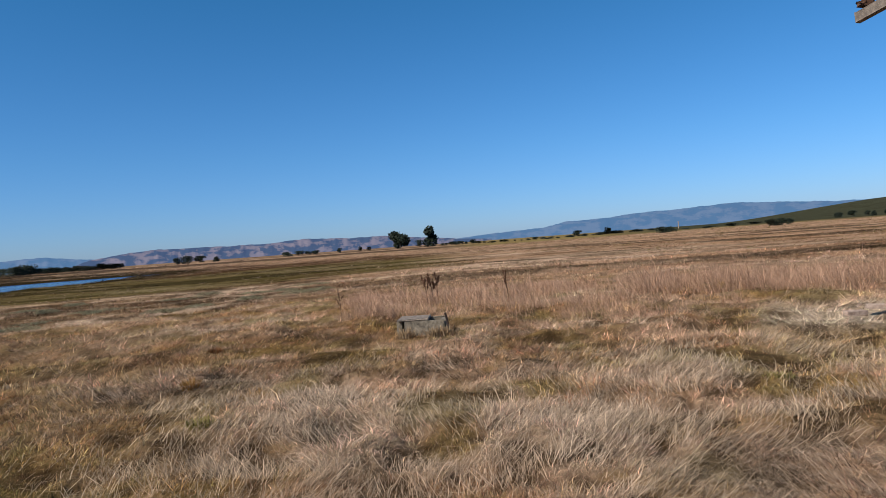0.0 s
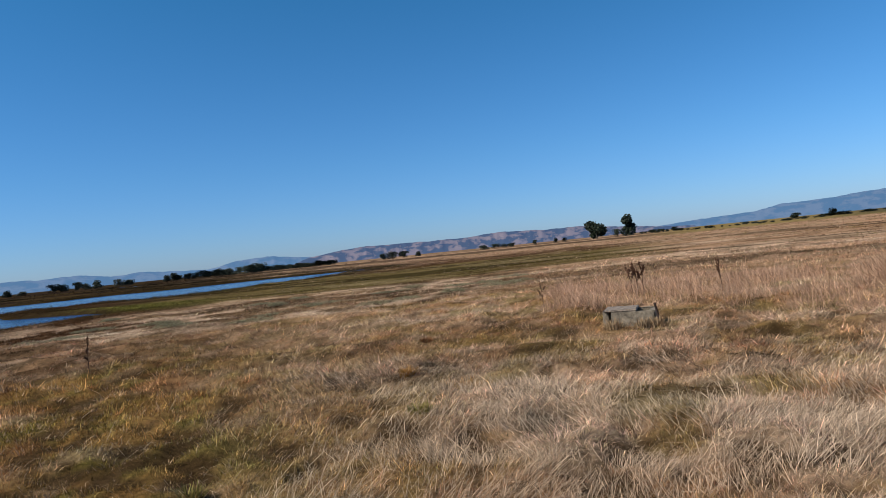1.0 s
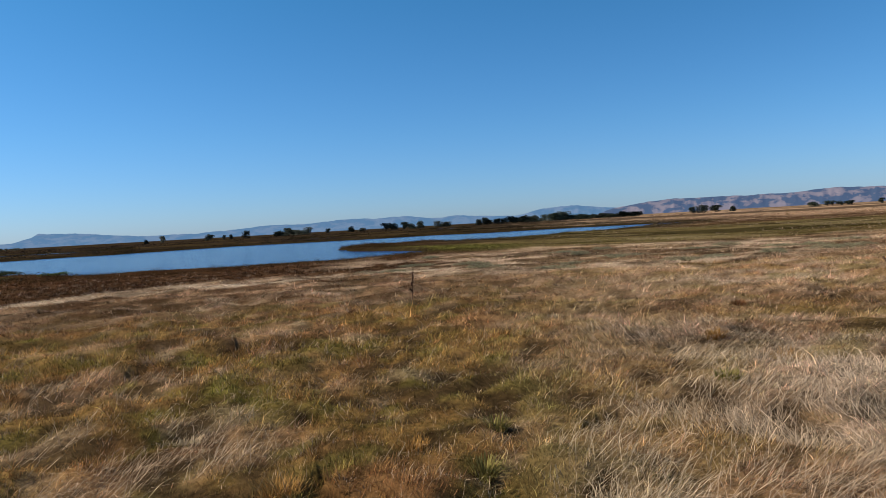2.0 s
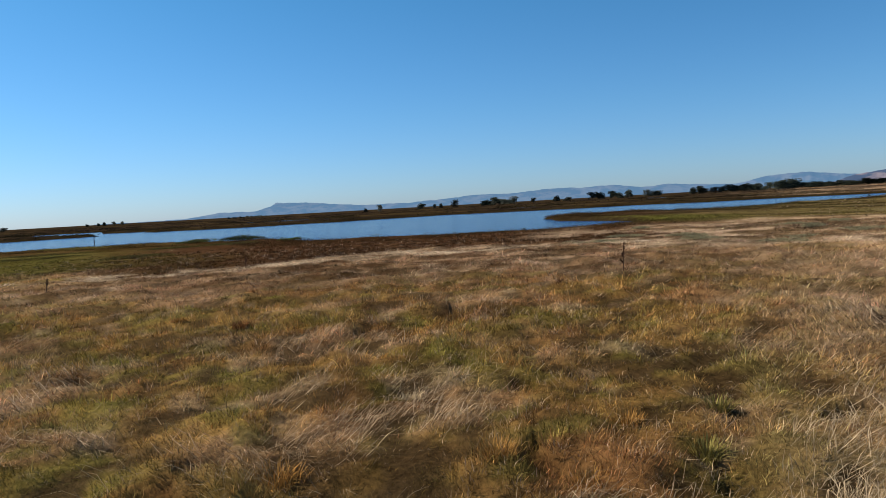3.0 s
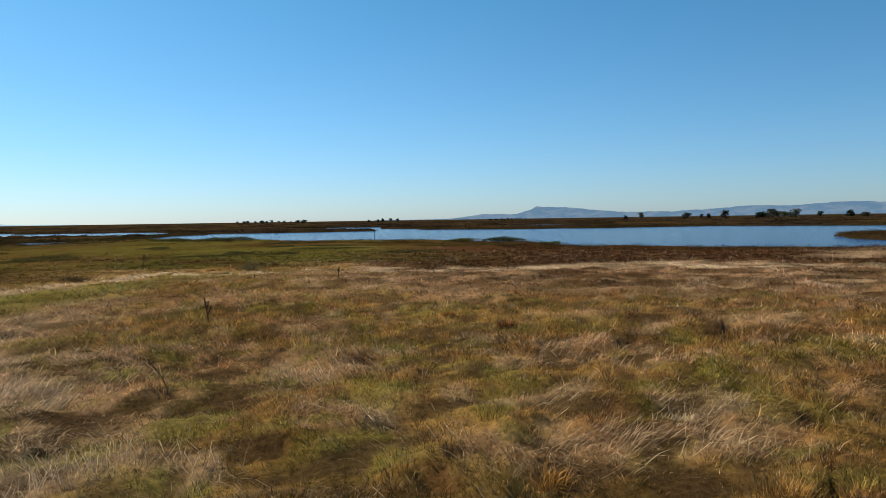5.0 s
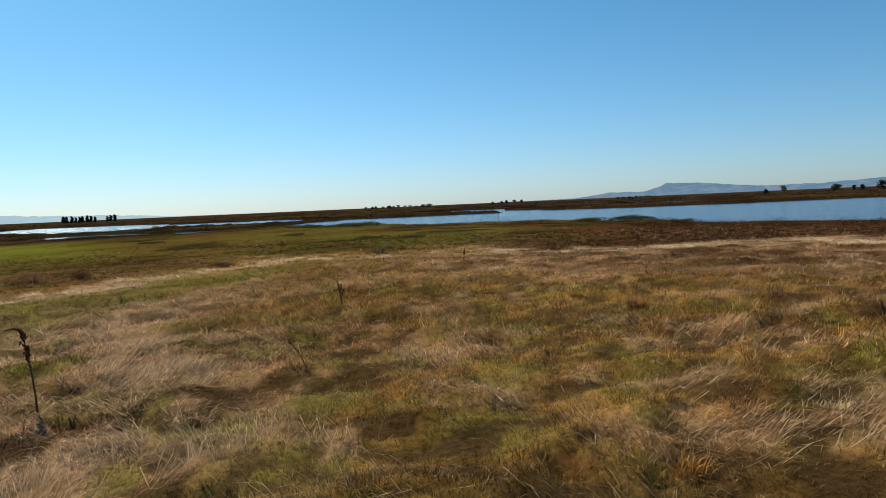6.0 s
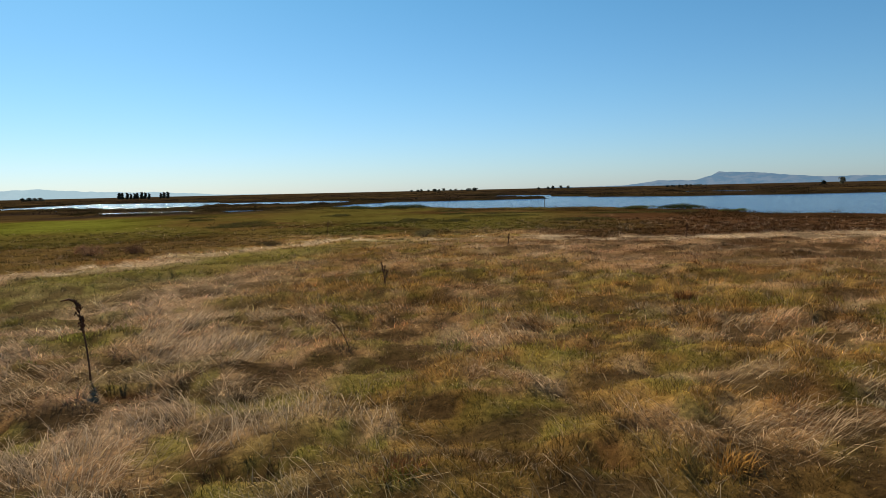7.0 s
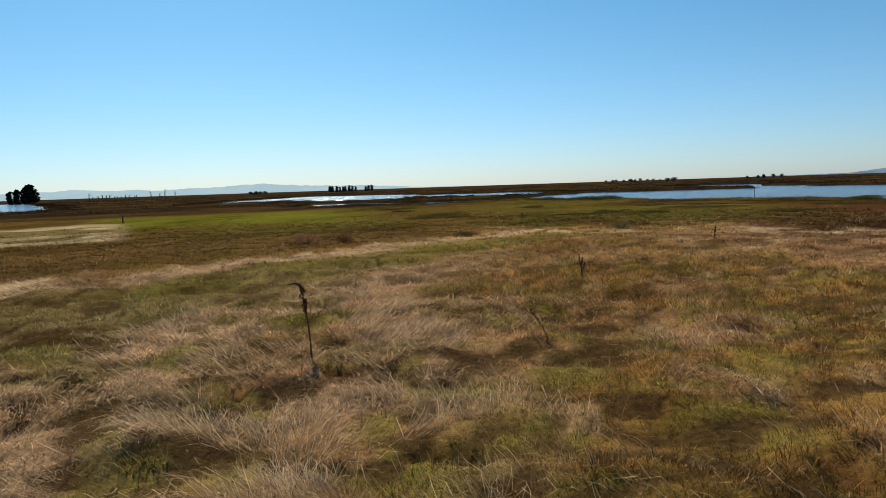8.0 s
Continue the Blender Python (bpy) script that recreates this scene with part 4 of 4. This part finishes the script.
shrub("dry_bush", -22.6, -6.6, 0.6, 1.3, 0.24, 1600, 0.010, (0.11, 0.08, 0.04), 8, "low dark twiggy bush behind the wrack line", "bush", -16)
shrub("dry_bush", -26.0, -1.9, 0.6, 0.9, 0.42, 1800, 0.011, (0.20, 0.18, 0.09), 9, "grey-green bush in the meadow", "bush", -4)
brush = random.Random(9)
for k in range(22):
    az = brush.uniform(10, 46)
    x, y = az_xy(az, brush.uniform(24, 42))
    tagged(shrub("low_bush", x, y, brush.uniform(1.0, 2.6), brush.uniform(0.6, 1.2), brush.uniform(0.12, 0.24), 2200, 0.013, (0.28, 0.25, 0.15), 20 + k, "low grey-green bush among the dry grass", "bush", az), group="grey-green bushes")
for k in range(16):
    az, d = brush.uniform(72, 112), brush.uniform(40, 64)
    x, y = az_xy(az, d)
    if wetness(np.array([x]), np.array([y]))[0] < -0.5:
        tagged(shrub("marsh_bush", x, y, brush.uniform(2.0, 6.0), brush.uniform(1.2, 2.4), brush.uniform(0.12, 0.24), 2600, 0.02, (0.135, 0.112, 0.038), 60 + k, "dark olive marsh bush in the flats", "bush", az), group="marsh bushes")


# ---- dead stalks ----
def weed(x, y, height, lean_deg, heading, arms, heads, seed, label, thick=0.006, name="dead_dock_stalk", husk=1.0, reach=1.0):
    """A dry weed: a bent stem, side arms, and brown seed heads made of many small husks."""
    rnd = random.Random(seed)
    root = tagged(new(name), label, "dead weed")
    root.matrix_basis = pose(x, y, ground_z(x, y), 0, 0, heading)
    ln = math.tan(radians(lean_deg))
    pts = [Vector((ln * height * k * k, rnd.uniform(-0.01, 0.01), -0.06 + (height + 0.06) * k)) for k in (0, 0.25, 0.5, 0.75, 1.0)]
    bm = bmesh.new()
    tube(bm, pts, [thick * 1.3, thick * 1.1, thick, thick * 0.8, thick * 0.5])
    part("stem", bm, M_STALK, root)
    tips = [(pts[2].lerp(pts[3], 0.5), pts[4])]
    for k in range(arms):
        a = pts[1].lerp(pts[3], (k + 1) / (arms + 1))
        d = Vector((rnd.uniform(-1, 1), rnd.uniform(-0.6, 0.6), rnd.uniform(1.1, 2.0))).normalized() * height * rnd.uniform(0.28, 0.45) * reach
        bm = bmesh.new()
        tube(bm, [a, a + d * 0.5 + Vector((d.x * 0.12, 0, 0)), a + d], [thick * 0.8, thick * 0.6, thick * 0.3], 5)
        part("side_stem", bm, M_STALK, root)
        tips.append((a + d * 0.45, a + d))
    for p0, p1 in tips[:heads]:
        bm = bmesh.new()
        for k in range(70):
            f = rnd.random()
            c = p0.lerp(p1, f) + Vector((rnd.gauss(0, 1), rnd.gauss(0, 1), rnd.gauss(0, 1))) * height * 0.022 * husk * (0.5 + rnd.random())
            s = height * rnd.uniform(0.012, 0.026) * husk
            vs = [bm.verts.new(c + Vector(o) * s) for o in ((1, 0, 0), (-0.5, 0.8, 0), (-0.5, -0.8, 0), (0, 0, 1.5), (0, 0, -1.5))]
            for t3 in ((0, 1, 3), (1, 2, 3), (2, 0, 3), (1, 0, 4), (2, 1, 4), (0, 2, 4)):
                bm.faces.new([vs[i] for i in t3])
        part("seed_head", bm, M_SEED, root, "dark brown husks")
    return root


stalk = weed(-6.2, -3.5, 0.70, 5.5, -61, 0, 1, 1, "dark brown dead dock stalk with a drooping seed head", 0.0075, husk=0.8)
# its drooping tip
bm = bmesh.new()
tube(bm, [(0.064, 0, 0.665), (0.082, 0.0, 0.71), (0.125, 0.0, 0.73), (0.19, 0.0, 0.718)], [0.014, 0.013, 0.010, 0.004])
part("drooping_tip", bm, M_SEED, stalk)
weed(-11.8, -1.6, 0.44, -8, 90, 2, 3, 2, "dark forked dead weed in the meadow", 0.012, husk=0.65)
weed(-10.0, 10.4, 0.66, 3, 20, 3, 3, 3, "dark dead thistle stalk standing in the grass", 0.009, "dead_thistle", 0.6, 0.45)
weed(-19.6, 0.85, 0.36, 12, 30, 2, 2, 4, "small dead weed beside the wrack line", 0.012)
weed(-22.9, 6.7, 0.42, 2, 70, 1, 2, 5, "short dark dead stem beside the wrack line", 0.014)
weed(-30.5, -6.4, 0.55, 3, 120, 1, 1, 6, "small dark dead stem in the marsh flats", 0.014)
for k in range(3):
    weed(-0.35 + 0.14 * k - 0.15, 18.2 + 0.2 * (k % 2), 0.76 + 0.05 * (k % 3), 10 - 2 * k, 180 + 25 * k, 2, 3, 30 + k, "reddish-brown dock stalk with heavy seed heads in the reed grass", 0.010, husk=0.8)
weed(1.55, 17.5, 0.8, 8, 200, 2, 3, 41, "brown dock stalk bent over the reed grass", 0.008, husk=0.5)
weed(-2.6, 17.0, 0.66, 5, 150, 2, 3, 42, "small brown dock stalk at the edge of the reeds", 0.008, husk=0.5)
weed(-7.3, -1.42, 0.36, 27, -79, 0, 2, 50, "thin dark dead stem leaning over the grass", 0.0042, husk=0.5)


# ---- things people left ----
def rough_box(bm, sx, sy, sz, seed, cut=0.03, jit=0.012):
    """A block with worn, slightly crooked edges, standing on z = 0."""
    r0 = bmesh.ops.create_cube(bm, size=1.0)
    for v in r0["verts"]:
        v.co = Vector((v.co.x * sx, v.co.y * sy, (v.co.z + 0.5) * sz))
    ed = list({e for v in r0["verts"] for e in v.link_edges})
    bmesh.ops.bevel(bm, geom=ed, offset=cut, segments=2, affect="EDGES", profile=0.6)
    rnd = random.Random(seed)
    for v in bm.verts:
        v.co += Vector((rnd.uniform(-jit, jit), rnd.uniform(-jit, jit), rnd.uniform(-jit, jit)))


block = tagged(new("concrete_box"), "weathered grey open concrete box half sunk in dry grass", "concrete box")
block.matrix_basis = pose(-0.47, 12.55, -0.20, 0, 0, -4)
for nm, sx, sy, sz, ox, oy, oz in (("front_wall", 0.70, 0.09, 0.46, 0.06, -0.27, 0), ("back_wall", 0.86, 0.09, 0.46, 0.0, 0.27, 0), ("end_wall", 0.10, 0.42, 0.46, -0.39, 0, 0), ("end_wall", 0.10, 0.42, 0.45, 0.39, 0, 0),
                                   ("top_slab", 0.56, 0.58, 0.035, -0.14, 0, 0.462)):
    bm = bmesh.new()
    rough_box(bm, sx, sy, sz, len(nm) + int(ox * 50), 0.012, 0.008)
    for v in bm.verts:
        v.co += Vector((ox, oy, oz))
    part(nm, bm, M_GREYWOOD if nm == "top_slab" else M_CONCRETE, block, "chipped pale slab" if nm == "top_slab" else "")
for k, (x, y) in enumerate([(-0.75, 12.05), (-0.25, 12.0), (0.0, 12.0)]):
    tagged(tuft_thing("grass_tuft", x, y, 0.4, 0.22, 160, (0.38, 0.26, 0.15), 90 + k, "dry grass tuft against the concrete box", "grass tuft", 0.5, M_GRASS), group="tufts at the box")
stake = tagged(new("iron_stake"), "dark rusty iron stake leaning beside the concrete box", "stake")
stake.matrix_basis = pose(0.05, 12.1, ground_z(0.05, 12.1) - 0.10, 0, -12, 0)
bm = bmesh.new()
tube(bm, [(0, 0, -0.15), (0, 0, 0.2), (0.004, 0, 0.50)], [0.022, 0.022, 0.02], 6)
part("bar", bm, M_RUST, stake)

for k, (x, y, l, w, a) in enumerate([(6.02, 10.32, 0.33, 0.12, 8), (6.78, 10.75, 0.60, 0.10, -12)]):
    pl = tagged(new("plank"), "bleached broken board lying in flattened straw", "plank", "bleached boards")
    pl.matrix_basis = pose(x, y, ground_z(x, y) + 0.08, 3, 2, a)
    bm = bmesh.new()
    rough_box(bm, l, w, 0.07, 60 + k, 0.01, 0.006)
    part("board", bm, M_PALE, pl)

arm = tagged(new("timber_frame"), "weathered timber post with a projecting arm overhead", "timber post")
gx, gy = 2.10, 1.20
arm.matrix_basis = pose(gx, gy, ground_z(gx, gy))
bm = bmesh.new()
rough_box(bm, 0.11, 0.11, 2.75, 71, 0.01, 0.004)
for v in bm.verts:
    v.co.z -= 0.15
part("post", bm, M_GREYWOOD, arm)
e0, e1 = Vector((2.09 - gx, 3.40 - gy, 2.585)), Vector((0.0, -0.1, 2.61))
bm = bmesh.new()
rough_box(bm, 0.035, 0.055, (e1 - e0).length, 72, 0.008, 0.004)
q = (e1 - e0).to_track_quat("Z", "Y").to_matrix().to_4x4()
for v in bm.verts:
    v.co = Matrix.Translation(e0) @ q @ v.co
part("beam", bm, M_GREYWOOD, arm)
bm = bmesh.new()
rough_box(bm, 0.06, 0.06, 0.03, 73, 0.012, 0.008)
for v in bm.verts:
    v.co = Matrix.Translation(e0 + (e1 - e0).normalized() * 0.07 + Vector((0, 0, 0.035))) @ v.co
part("bracket", bm, M_STALK, arm, "dark iron bracket")

gauge = tagged(new("marker_post"), "thin dark marker post with a crossbar standing in the lake", "post")
gauge.matrix_basis = pose(-75.6, 7.8, WATER_Z, 0, 0, 5)
bm = bmesh.new()
tube(bm, [(0, 0, -0.8), (0, 0, 0.3), (0, 0, 1.0)], [0.035, 0.035, 0.03], 6)
part("pole", bm, M_RUST, gauge)
bm = bmesh.new()
tube(bm, [(0, -0.45, 0.97), (0, 0, 0.98), (0, 0.45, 0.97)], [0.03, 0.03, 0.03], 6)
part("crossbar", bm, M_RUST, gauge)
fp = tagged(new("fence_post"), "short dark wooden post at the edge of the dry patch", "post")
fp.matrix_basis = pose(-42.4, -38.9, ground_z(-42.4, -38.9))
bm = bmesh.new()
rough_box(bm, 0.08, 0.08, 0.55, 81, 0.02, 0.008)
part("post", bm, M_STALK, fp)
mast = tagged(new("white_post"), "slim white post on the far slope", "post")
mx, my = az_xy(-18.7, 300)
mast.matrix_basis = pose(mx, my, ground_z(mx, my))
bm = bmesh.new()
tube(bm, [(0, 0, -0.5), (0, 0, 1.5), (0, 0, 3.0)], [0.18, 0.18, 0.16], 8)
part("pole", bm, M_PALE, mast)


# single tufts that stand out of the meadow
TUFTS = (((0.38, 0.20, 0.06), "orange-gold grass tuft"), ((0.27, 0.22, 0.07), "olive-green grass tuft"), ((0.48, 0.36, 0.22), "pale straw-coloured grass tuft"), ((0.26, 0.12, 0.05), "rust-brown grass tuft"))
rnd = random.Random(5)
spots = [(-3.75, 3.7, 0), (-3.1, 2.7, 0), (-3.6, 2.4, 0), (-3.0, 3.6, 1), (-3.5, 4.4, 1), (-5.4, 2.8, 2)]
for k in range(18):
    x, y = az_xy(rnd.uniform(-30, 138), rnd.uniform(3.4, 13))
    spots.append((x, y, rnd.choice((0, 1, 1, 2, 3))))
for k, (x, y, c) in enumerate(spots):
    tagged(tuft_thing("grass_tuft", x, y, rnd.uniform(0.25, 0.5), rnd.uniform(0.09, 0.15), 200, TUFTS[c][0], 200 + k, TUFTS[c][1] + " in the dry meadow", "grass tuft", 0.6, M_GRASS), group="meadow tufts")
